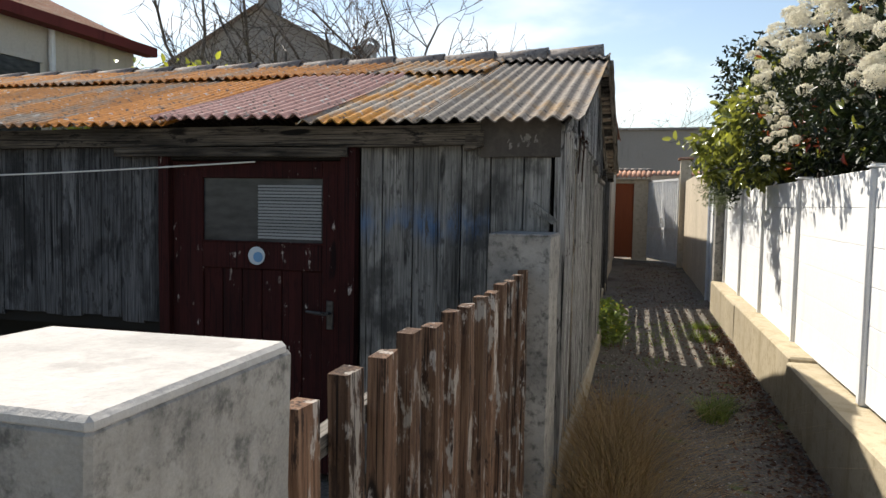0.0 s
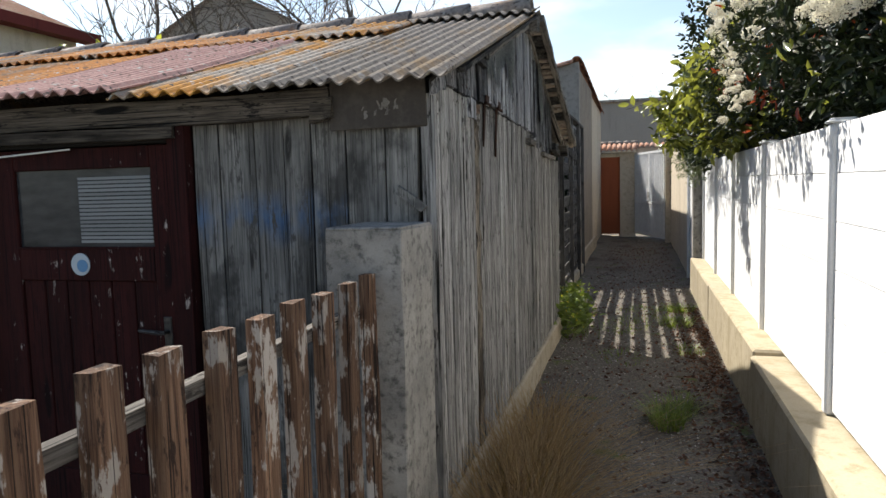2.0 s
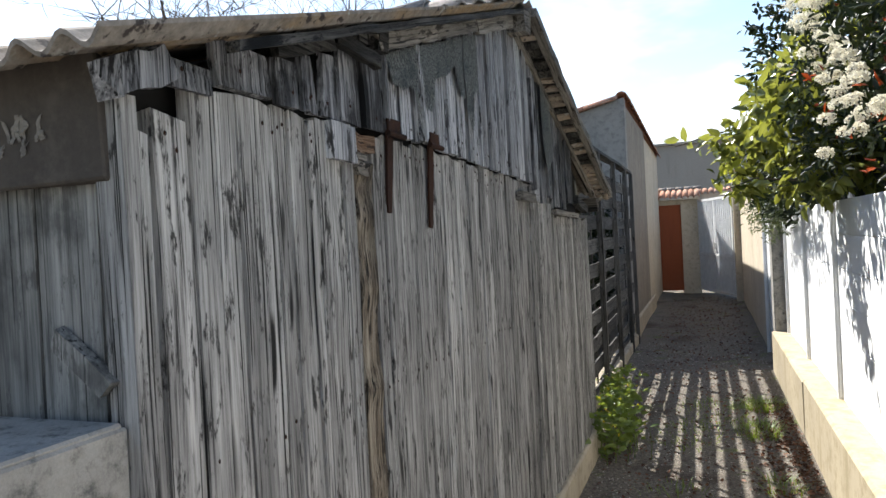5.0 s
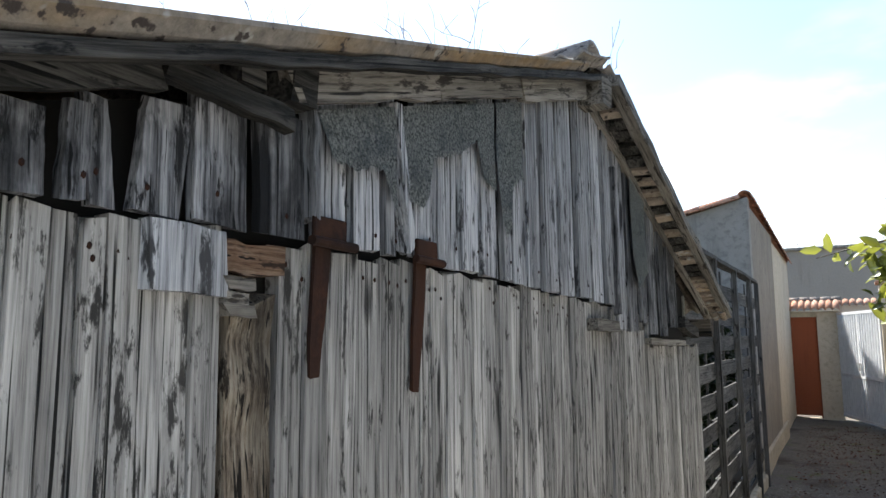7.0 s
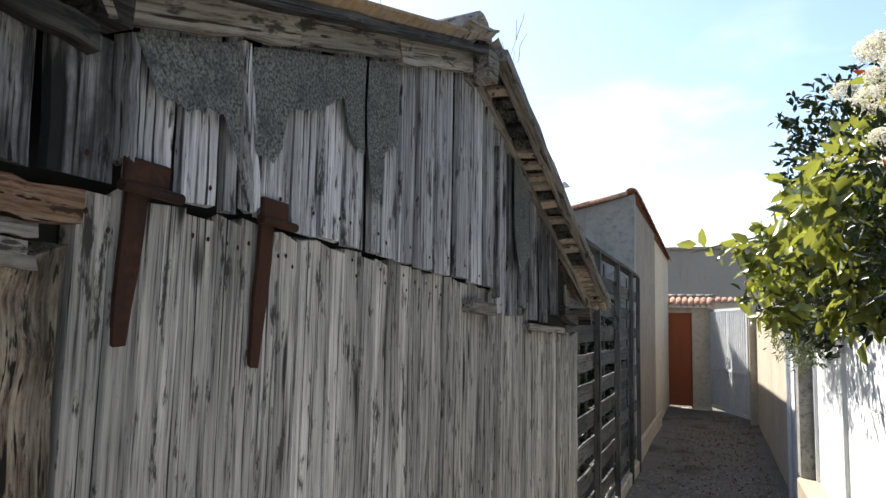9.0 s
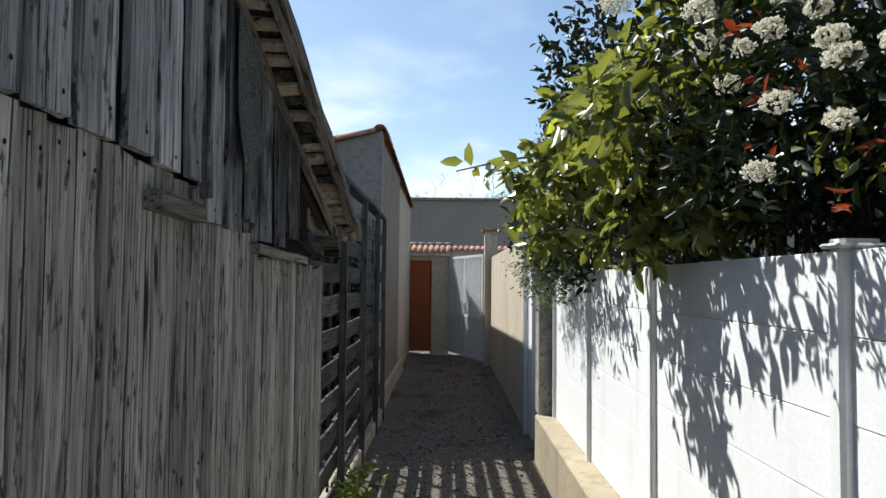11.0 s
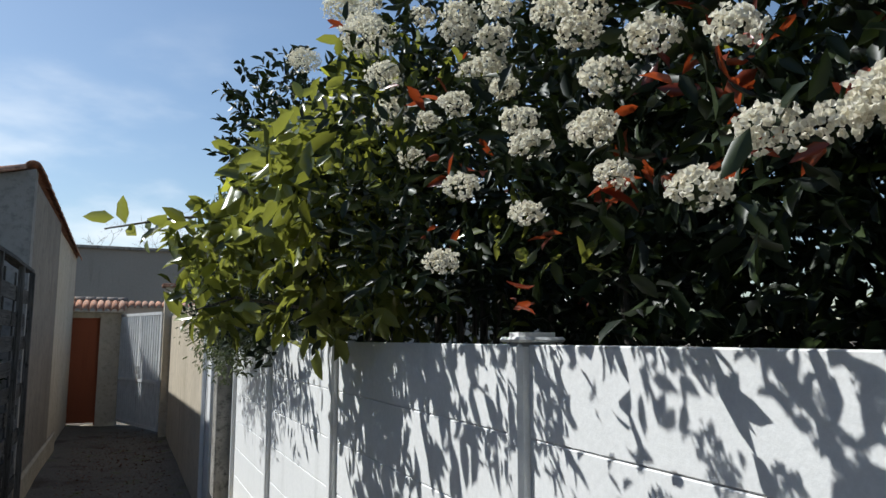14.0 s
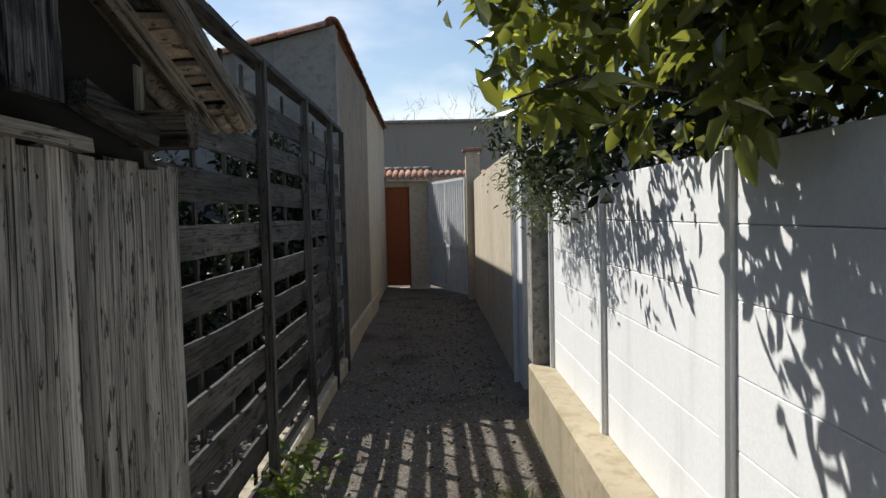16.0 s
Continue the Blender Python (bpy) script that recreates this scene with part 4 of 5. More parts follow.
part("shaft", box((1.27, 14.05, -0.1), (1.50, 14.35, 2.5), 0.01), M_BEIGE, pier)
for i in range(3):
    part("cap_tile", box((1.22, 14.0 + i * 0.135, 2.5), (1.55, 14.125 + i * 0.135, 2.56), 0.012), M_TILE, pier)

# ---------------------------------------------------------------- slatted wooden screen
screen = thing("slatted_screen", "grey weathered wooden slatted screen fence", "fence")
SX = -0.17
screen_posts = [4.2, 5.72, 6.9, 8.05, 8.8]
for y in screen_posts:
    part("post", plank((SX + 0.035, y, -0.05), (SX + 0.035, y, 2.24), (0, 1, 0), (1, 0, 0), 0.055, 0.045, 0.003, 0.004, 5), M_LATPOST, screen)
for y0, y1 in zip(screen_posts, screen_posts[1:]):
    z, i = 0.135, 0
    while z < 2.2:
        off = 0.0 if y0 < 5 or i % 2 else -0.022
        part("slat", plank((SX + off, y0 - 0.03, z), (SX + off, y1 + 0.03, z + rng.uniform(-0.006, 0.006)), (0, 0, 1), (1, 0, 0), 0.121, 0.016, 0.004, 0.004, 4), M_LATTICE, screen)
        z += 0.2075
        i += 1
    for s in (0.18, 0.45, 0.72, 0.94) if y1 < 6 else (0.35, 0.7):
        yy = y0 + (y1 - y0) * s
        part("batten", plank((SX - 0.04, yy, 0.15), (SX - 0.04, yy, 2.2), (0, 1, 0), (1, 0, 0), 0.03, 0.014, 0.002, 0.004, 2), M_LATPOST, screen)
part("top_rail", plank((SX + 0.01, 4.1, 2.235), (SX + 0.01, 8.7, 2.25), (1, 0, 0), (0, 0, 1), 0.09, 0.03, 0.006, 0.004, 12), M_LATTICE, screen)
tagged(mesh_ob("kerb", box((-0.3, 4.1, -0.1), (-0.13, 8.9, 0.14), 0.015, 0.006), M_PLINTH), "sandy concrete kerb under the slatted screen", "kerb", kind="structure")

# ---------------------------------------------------------------- rendered outbuilding
HX, HY = -0.2, 9.05
house = thing("rendered_outbuilding", "grey-beige rendered outbuilding with a tiled edge roof", "house")
bm = bmesh.new()
v = [bm.verts.new(p) for p in ((HX, HY, -0.1), (HX - 5, HY, -0.1), (HX - 5, HY, 2.05), (HX, HY, 3.29))]
w = [bm.verts.new(p) for p in ((HX, HY + 0.2, -0.1), (HX - 5, HY + 0.2, -0.1), (HX - 5, HY + 0.2, 2.05), (HX, HY + 0.2, 3.29))]
bm.faces.new(v)
bm.faces.new(w[::-1])
for i in range(4):
    bm.faces.new((v[i], v[(i + 1) % 4], w[(i + 1) % 4], w[i]))
bmesh.ops.recalc_face_normals(bm, faces=bm.faces[:])
part("gable_wall", bm, M_HOUSEF, house, "bare grey cement wall")
part("side_wall", box((HX - 0.2, HY + 0.2, -0.1), (HX, 12.2, 3.2), 0.006), M_HOUSE, house)
part("side_wall", box((HX - 0.2, 12.2, -0.1), (HX - 0.03, 16.2, 3.16), 0.006), M_BEIGE, house)
part("base_band", box((HX - 0.02, HY, -0.1), (HX + 0.03, 13.2, 0.28), 0.02, 0.01), M_PLINTH, house)
for i in range(17):
    y = HY + 0.05 + i * 0.42
    part("verge_tile", half_tile((HX - 0.03, y + 0.2, 3.29 - 0.011 * i), (0, 1, -0.025), 0.46, 0.085, 0.095), M_TILE, house, smooth=True)
for i in range(12):
    xx = HX - 0.1 - i * 0.41
    part("verge_tile", half_tile((xx - 0.2, HY, 3.265 - (i + 0.5) * 0.1017 + (i % 2) * 0.012), (-1, 0, -0.248), 0.46, 0.065, 0.075), M_TILE, house, smooth=True)
bm = bmesh.new()
v = [bm.verts.new(p) for p in ((HX, HY, 3.30), (HX, 16.2, 3.15), (HX - 5, 16.2, 1.95), (HX - 5, HY, 2.06))]
bm.faces.new(v)
bmesh.ops.solidify(bm, geom=bm.faces[:], thickness=0.05)
part("roof", bm, M_TILE, house)

street_lamp = thing("street_lamp", "thin grey street lamp with a flat hood behind the outbuilding", "lamp")
part("pole", tube(bmesh.new(), [(-3.4, 20, -0.1), (-3.38, 20, 5.6)], [0.05, 0.03], 8), M_METAL, street_lamp)
bm = bmesh.new()
bmesh.ops.create_cone(bm, cap_ends=True, segments=14, radius1=0.2, radius2=0.08, depth=0.14, matrix=pose(-3.28, 20, 5.72))
part("hood", bm, M_METAL, street_lamp)

# ---------------------------------------------------------------- end of the lane
bm = bmesh.new()
add_box(bm, (-0.6, 16.25, -0.1), (-0.3, 16.45, 2.3))
add_box(bm, (0.24, 16.25, -0.1), (0.62, 16.45, 2.12), 0.006)
add_box(bm, (-0.3, 16.25, 2.02), (0.24, 16.45, 2.12))
tagged(mesh_ob("wall_end", bm, M_BEIGE), "beige rendered wall round the orange door", "wall", kind="structure")
d = thing("door_orange", "closed rust-orange painted garden door", "door", kind="structure")
part("leaf", box((-0.3, 16.32, 0.06), (0.24, 16.36, 2.02), 0.004), M_ORANGE, d)
part("door_frame", box((0.215, 16.30, 0.0), (0.245, 16.37, 2.02), 0.004), M_ORANGE, d)
part("door_frame", box((-0.3, 16.30, 1.985), (0.215, 16.37, 2.02), 0.004), M_ORANGE, d)
part("threshold", box((-0.3, 16.2, -0.1), (0.24, 16.44, 0.012), 0.004), M_PLINTH, d, "sunlit concrete sill")
canopy = thing("tile_canopy", "small weathered terracotta tile canopy over the door", "canopy")
part("deck", box((-0.45, 16.05, 2.12), (0.66, 16.5, 2.15), 0.004), M_BEIGE, canopy)
for i in range(9):
    part("roof_tile", half_tile((-0.4 + i * 0.125, 16.28, 2.24), (0, 1, 0.42), 0.5, 0.062, 0.058), M_TILE, canopy, smooth=True)
for i in range(6):
    part("cap_tile", half_tile((-0.35 + i * 0.19, 16.52, 2.36), (1, 0, 0), 0.21, 0.07, 0.075), M_RIDGE, canopy, smooth=True)
# white metal gate, slanting to the pier
gate = thing("metal_gate", "white painted metal double gate with upright bars and sheet backing", "gate")
g0, g1 = Vector((0.62, 16.3, 0)), Vector((1.27, 14.3, 0))
gd = (g1 - g0).normalized()
gn = Vector((gd.y, -gd.x, 0))
GL = (g1 - g0).length


def gate_bar(a, b, z0, z1, depth, off=0.0):
    p = g0 + gd * (a + b) / 2 + gn * off
    return plank((p.x, p.y, z0), (p.x, p.y, z1), gd, gn, b - a, depth, 0, 0, 1)


part("sheet_backing", gate_bar(0.02, GL - 0.02, 0.1, 2.02, 0.01, -0.02), M_GATE, gate)
for i in range(19):
    a = 0.02 + i * (GL - 0.06) / 18
    wd = 0.06 if i in (0, 9, 18) else 0.028
    part("bar", gate_bar(a, a + wd, 0.08, 2.08, 0.03, 0.02), M_GATE, gate)
for z in (0.08, 0.86, 2.04):
    part("rail", gate_bar(0.02, GL - 0.02, z, z + 0.05, 0.036, 0.02), M_GATE, gate)
part("latch", gate_bar(GL * 0.5 + 0.05, GL * 0.5 + 0.12, 1.0, 1.14, 0.04, 0.05), M_METAL, gate)
bm = box((0.3, 18.4, -0.1), (4.0, 18.6, 2.32))
tagged(mesh_ob("wall_court", bm, M_FARW), "pale court wall behind the gate", "wall", kind="structure")
coping = thing("wall_coping", "terracotta tile coping on the court wall", "coping")
for i in range(26):
    part("roof_tile", half_tile((0.36 + i * 0.14, 18.45, 2.36), (0, 1, 0.3), 0.42, 0.07, 0.062), M_TILE, coping, smooth=True)
back = thing("far_building", "large plain grey rendered building behind the lane", "building")
part("wall", box((-9, 22, -0.1), (14, 28, 4.0)), M_BACK, back)
part("coping", box((-9.1, 21.9, 4.0), (14.1, 28.1, 4.08), 0.01), M_CONC, back)


# ---------------------------------------------------------------- shrubs over the white wall
def blob_points(n, centre, radii, hollow=0.55, lump=0.25, seed=0.0):
    """Points in an uneven ellipsoid, denser towards its skin."""
    out = []
    while len(out) < n:
        d = np.random.normal(size=3)
        d /= np.linalg.norm(d)
        r = np.random.uniform(hollow ** 3, 1.0) ** (1 / 3)
        r *= 1 + lump * (noise.noise(Vector(d * 2.3) + Vector((seed, 0, 0))) + 0.6 * noise.noise(Vector(d * 5.0) + Vector((0, seed, 0))))
        out.append(np.array(centre) + d * np.array(radii) * r)
    return np.array(out)


def sprays(n, centre, radii, per, length, hollow=0.55, lump=0.25, seed=0.0, spread=0.06, droop=-0.1):
    """Leaves grouped on short twigs: returns centres and tip directions."""
    base = blob_points(n, centre, radii, hollow, lump, seed)
    way = base - np.array(centre)
    way /= np.linalg.norm(way, axis=1, keepdims=True) + 1e-9
    way = way + np.random.normal(size=way.shape) * 0.45 + np.array([0, 0, 0.35])
    way /= np.linalg.norm(way, axis=1, keepdims=True)
    c, t = [], []
    for p, w in zip(base, way):
        k = max(2, int(np.random.normal(per, per * 0.25)))
        for j in range(k):
            c.append(p + w * (j / k - 0.5) * spread * 2.2 + np.random.normal(size=3) * spread * 0.12)
            t.append(w * 0.55 + np.random.normal(size=3) * 0.62 + np.array([0, 0, droop]))
    return np.array(c), np.array(t)


def foliage(name, material, parent, blobs, length, ratio, per, label="", **kw):
    cs, ts = [], []
    for i, (n, c, r) in enumerate(blobs):
        a, b = sprays(n, c, r, per, length, seed=i * 3.1 + len(name), **kw)
        cs.append(a)
        ts.append(b)
    cs, ts = np.concatenate(cs), np.concatenate(ts)
    keep = ~((cs[:, 0] > 1.40) & (cs[:, 0] < 1.64) & (cs[:, 2] < 1.66)) & ~((cs[:, 0] <= 1.40) & (cs[:, 0] > 0) & (cs[:, 2] < 1.25)) & (cs[:, 2] > 0.1)
    cs, ts = cs[keep], ts[keep]
    ln = length * np.random.uniform(0.6, 1.2, len(cs))
    ob = leaves_mesh(name, material, cs, ts, ln, ln * ratio, parent, label)
    ob["kind"] = "stuff"
    return ob


def stems(parent, roots, tops, r0=0.02, label=""):
    for a, b in zip(roots, tops):
        bm = bmesh.new()
        a, b = Vector(a), Vector(b)
        mid = Vector((max(1.78, a.x) if a.x > 0 else a.x, a.y * 0.5 + b.y * 0.5, 1.78))
        pts = [(a.lerp(mid, s * 2) if s < 0.5 else mid.lerp(b, s * 2 - 1)) + Vector((rng.uniform(-0.06, 0.06), rng.uniform(-0.06, 0.06), 0)) * math.sin(math.pi * s) * 0.6 for s in [i / 6 for i in range(7)]]
        tube(bm, pts, [r0 * (1 - 0.75 * i / 6) for i in range(7)], 6)
        part("stem", bm, M_BARK, parent)


photinia = thing("flowering_shrub", "tall dark-leaved shrub with creamy flower heads and red young leaves", "shrub")
stems(photinia, [(2.1 + rng.uniform(-0.25, 0.3), y, 0) for y in np.arange(0.3, 4.4, 0.32)], [(2.0 + rng.uniform(-0.4, 0.5), y + rng.uniform(-0.3, 0.3), rng.uniform(2.2, 3.0)) for y in np.arange(0.3, 4.4, 0.32)])
PH = [((1.86, 1.0, 2.12), (0.62, 0.75, 0.66)), ((1.84, 2.1, 2.22), (0.62, 0.95, 0.78)), ((1.88, 3.2, 2.35), (0.62, 0.9, 0.74)), ((2.5, 2.2, 1.8), (0.7, 2.0, 0.9)), ((2.2, 4.1, 2.3), (0.6, 0.7, 0.85))]
foliage("dark_leaves", M_LEAFD, photinia, [(420, c, r) for c, r in PH] + [(330, c, (r[0] * 0.7, r[1] * 0.8, r[2] * 0.75)) for c, r in PH], 0.062, 0.38, 7, hollow=0.5)
# near-black leaf mass added behind, standing in for the shrub's shaded depth
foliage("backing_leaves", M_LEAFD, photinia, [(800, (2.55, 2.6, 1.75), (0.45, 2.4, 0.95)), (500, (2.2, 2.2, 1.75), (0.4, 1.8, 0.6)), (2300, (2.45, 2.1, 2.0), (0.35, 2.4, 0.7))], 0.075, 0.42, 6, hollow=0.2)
foliage("overhanging_leaves", M_LEAFD, photinia, [(130, (1.30, 1.75, 2.06), (0.15, 0.5, 0.33)), (170, (1.28, 2.75, 2.08), (0.17, 0.6, 0.40)), (40, (1.32, 1.1, 2.05), (0.15, 0.4, 0.28))], 0.046, 0.38, 6, hollow=0.2)
foliage("red_leaves", M_LEAFR, photinia, [(14, c, (r[0] * 1.03, r[1] * 1.05, r[2] * 1.08)) for c, r in PH] + [(9, (1.34, 1.68, 1.94), (0.12, 0.16, 0.14)), (5, (1.36, 1.78, 1.85), (0.1, 0.3, 0.12)), (34, (1.72, 1.9, 2.42), (0.28, 0.25, 0.30)), (5, (1.4, 2.3, 1.9), (0.15, 0.5, 0.2))], 0.056, 0.34, 4, hollow=0.8)
foliage("green_leaves", M_LEAFL, photinia, [(34, c, r) for c, r in PH], 0.08, 0.36, 4, hollow=0.85)


def flower_head(c, r):
    """A domed head of many tiny florets on short stalks."""
    n = int(1150 * (r / 0.09) ** 2)
    verts, faces = [], []
    for _ in range(n):
        d = Vector((rng.gauss(0, 1), rng.gauss(0, 1), rng.gauss(0.45, 0.9)))
        d.normalize()
        lump = 1 + 0.28 * noise.noise(d * 3.4 + Vector(c) * 9)
        p = Vector(c) + Vector((d.x * r, d.y * r, d.z * r * 0.68)) * lump * rng.uniform(0.72, 1.02)
        u = (d + Vector((rng.gauss(0, 0.4), rng.gauss(0, 0.4), rng.gauss(0, 0.4)))).normalized()
        s = u.orthogonal().normalized()
        w = u.cross(s)
        q = rng.uniform(0.0032, 0.005)
        b = len(verts)
        verts.append(tuple(p - u * q * 0.8))
        for j in range(5):
            t = 2 * math.pi * j / 5
            verts.append(tuple(p + (s * math.cos(t) + w * math.sin(t)) * q + u * q * 0.25))
        faces += [(b, b + 1 + j, b + 1 + (j + 1) % 5) for j in range(5)]
    me = bpy.data.meshes.new("flower_head")
    me.from_pydata(verts, [], faces)
    me.materials.append(M_FLOWER)
    ob = new("flower_head", me)
    ob.parent = photinia
    return ob


# the heads that hang out over the path: (y, z)
HEADS = [(2.27, 2.21), (2.11, 2.16), (1.9, 2.06), (2.21, 2.1), (2.29, 2.05), (2.03, 1.91), (1.87, 1.96), (2.49, 2.08), (2.09, 1.82), (2.35, 1.77), (2.25, 1.89), (1.86, 1.83), (1.7, 1.78), (1.65, 1.93), (1.62, 1.82), (1.58, 1.82), (1.54, 1.82), (1.52, 1.83), (1.88, 1.9), (1.94, 1.91), (2.08, 1.96), (1.79, 1.98), (2.46, 2.29), (2.82, 2.49), (2.19, 2.14), (2.0, 2.1), (1.95, 2.05), (2.13, 2.03)]
heads = [(1.22 + rng.uniform(-0.02, 0.03), y, z, rng.uniform(0.026, 0.036)) for y, z in HEADS]
for i in range(40):
    y = rng.uniform(0.4, 4.2)
    th = rng.uniform(0.25, 1.35)
    heads.append((1.86 - 0.66 * math.cos(th) + rng.uniform(-0.05, 0.05), y, 2.18 + (0.9 if y > 1.5 else 0.72) * math.sin(th) + rng.uniform(-0.08, 0.1), rng.uniform(0.05, 0.085)))
for i in range(12):
    heads.append((rng.uniform(1.16, 1.36), rng.uniform(2.25, 3.0), rng.uniform(2.02, 2.5), rng.uniform(0.03, 0.05)))
for i in range(46):
    heads.append((rng.uniform(1.2, 1.6), rng.uniform(0.15, 1.55), rng.uniform(1.98, 2.66), rng.uniform(0.04, 0.065)))
for i in range(30):
    heads.append((rng.uniform(1.22, 1.6), rng.uniform(0.8, 2.2), rng.uniform(2.3, 2.72), rng.uniform(0.04, 0.07)))
for x, y, z, r in heads:
    flower_head((x, y, z), r)

pale = thing("broadleaf_shrub", "light green broad-leaved shrub hanging over the white wall", "shrub")
stems(pale, [(1.95, 3.6, 0), (1.95, 4.0, 0), (1.9, 4.4, 0), (1.95, 3.8, 0)], [(1.25, 3.6, 2.4), (1.2, 4.0, 2.5), (1.3, 4.6, 2.3), (1.05, 3.9, 2.2)], 0.025)
bm = bmesh.new()
tube(bm, [(1.3, 4.0, 2.05), (1.05, 4.05, 2.12), (0.82, 4.0, 2.08), (0.6, 3.95, 2.02)], [0.008, 0.006, 0.005, 0.003], 5)
tube(bm, [(1.3, 3.9, 1.75), (1.05, 3.85, 1.78), (0.88, 3.8, 1.72)], [0.007, 0.005, 0.003], 5)
part("overhanging_twig", bm, M_BARK, pale)
PL = [(150, (1.42, 3.55, 2.06), (0.30, 0.42, 0.46)), (170, (1.36, 4.05, 2.12), (0.36, 0.45, 0.52)), (70, (1.5, 3.6, 2.4), (0.3, 0.4, 0.35)), (26, (1.02, 3.95, 1.95), (0.16, 0.35, 0.22)), (34, (1.18, 3.3, 2.12), (0.2, 0.3, 0.2)), (14, (0.80, 4.0, 2.06), (0.25, 0.14, 0.07)), (10, (0.98, 3.8, 1.72), (0.16, 0.12, 0.08))]
foliage("leaves", M_LEAFL, pale, PL, 0.098, 0.46, 5, hollow=0.45, spread=0.07, droop=-0.35)
# dark leaves inside the light shrub paint its inner shade
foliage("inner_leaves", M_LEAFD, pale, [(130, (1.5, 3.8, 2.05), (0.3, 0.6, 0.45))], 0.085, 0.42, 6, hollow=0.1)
foliage("yellowed_leaves", M_LEAFY, pale, [(9, c, r) for n, c, r in PL[:4]], 0.085, 0.46, 3, hollow=0.8, droop=-0.5)

dark = thing("evergreen_tree", "dark evergreen small tree behind the white wall", "tree")
stems(dark, [(1.95, 5.0, 0), (2.05, 5.3, 0)], [(1.8, 5.1, 2.7), (1.9, 5.3, 2.6)], 0.05)
foliage("leaves", M_LEAFD, dark, [(520, (1.75, 5.0, 2.25), (0.55, 0.75, 0.85)), (260, (1.45, 5.05, 2.72), (0.36, 0.5, 0.5)), (150, (1.45, 5.0, 1.72), (0.32, 0.6, 0.28)), (260, (2.2, 5.4, 2.0), (0.7, 0.9, 0.9))], 0.07, 0.42, 6, hollow=0.35)

olive = thing("olive_shrub", "fine-leaved grey-green shrub hanging over the wall end", "shrub")
stems(olive, [(1.9, 6.1, 0), (1.95, 6.5, 0)], [(1.3, 6.1, 2.2), (1.45, 6.5, 2.3)], 0.03)
foliage("leaves", M_LEAFO, olive, [(340, (1.32, 6.0, 2.05), (0.34, 0.65, 0.58)), (170, (1.35, 6.5, 1.7), (0.26, 0.5, 0.32)), (120, (1.45, 5.6, 2.45), (0.3, 0.5, 0.35)), (90, (1.32, 5.9, 1.55), (0.2, 0.6, 0.2))], 0.042, 0.26, 9, hollow=0.3, spread=0.07, droop=-0.25)
# dark leaves within the grey-green ones, inner shade by colour
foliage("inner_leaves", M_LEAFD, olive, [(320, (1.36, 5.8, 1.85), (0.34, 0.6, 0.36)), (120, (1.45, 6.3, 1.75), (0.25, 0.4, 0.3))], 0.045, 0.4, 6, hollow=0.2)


# foliage mass added so that the gaps of the screen look dark
hedge = thing("added_dark_hedge", "dark foliage added behind the slatted screen to darken its gaps", "hedge")
stems(hedge, [(-1.6, y, 0) for y in (4.9, 5.8, 6.7, 7.6, 8.4)], [(-1.6, y, 1.9) for y in (4.9, 5.8, 6.7, 7.6, 8.4)], 0.03)
foliage("leaves", M_LEAFD, hedge, [(360, (-1.6, y, 1.05), (0.42, 0.6, 1.05)) for y in (4.9, 5.8, 6.7, 7.6, 8.4)] + [(260, (-0.95, 8.55, 1.1), (0.6, 0.3, 1.15)), (160, (-0.75, 7.7, 0.8), (0.3, 0.7, 0.8)), (420, (-0.75, 8.35, 1.3), (0.42, 0.5, 0.98))], 0.09, 0.42, 6, hollow=0.3)


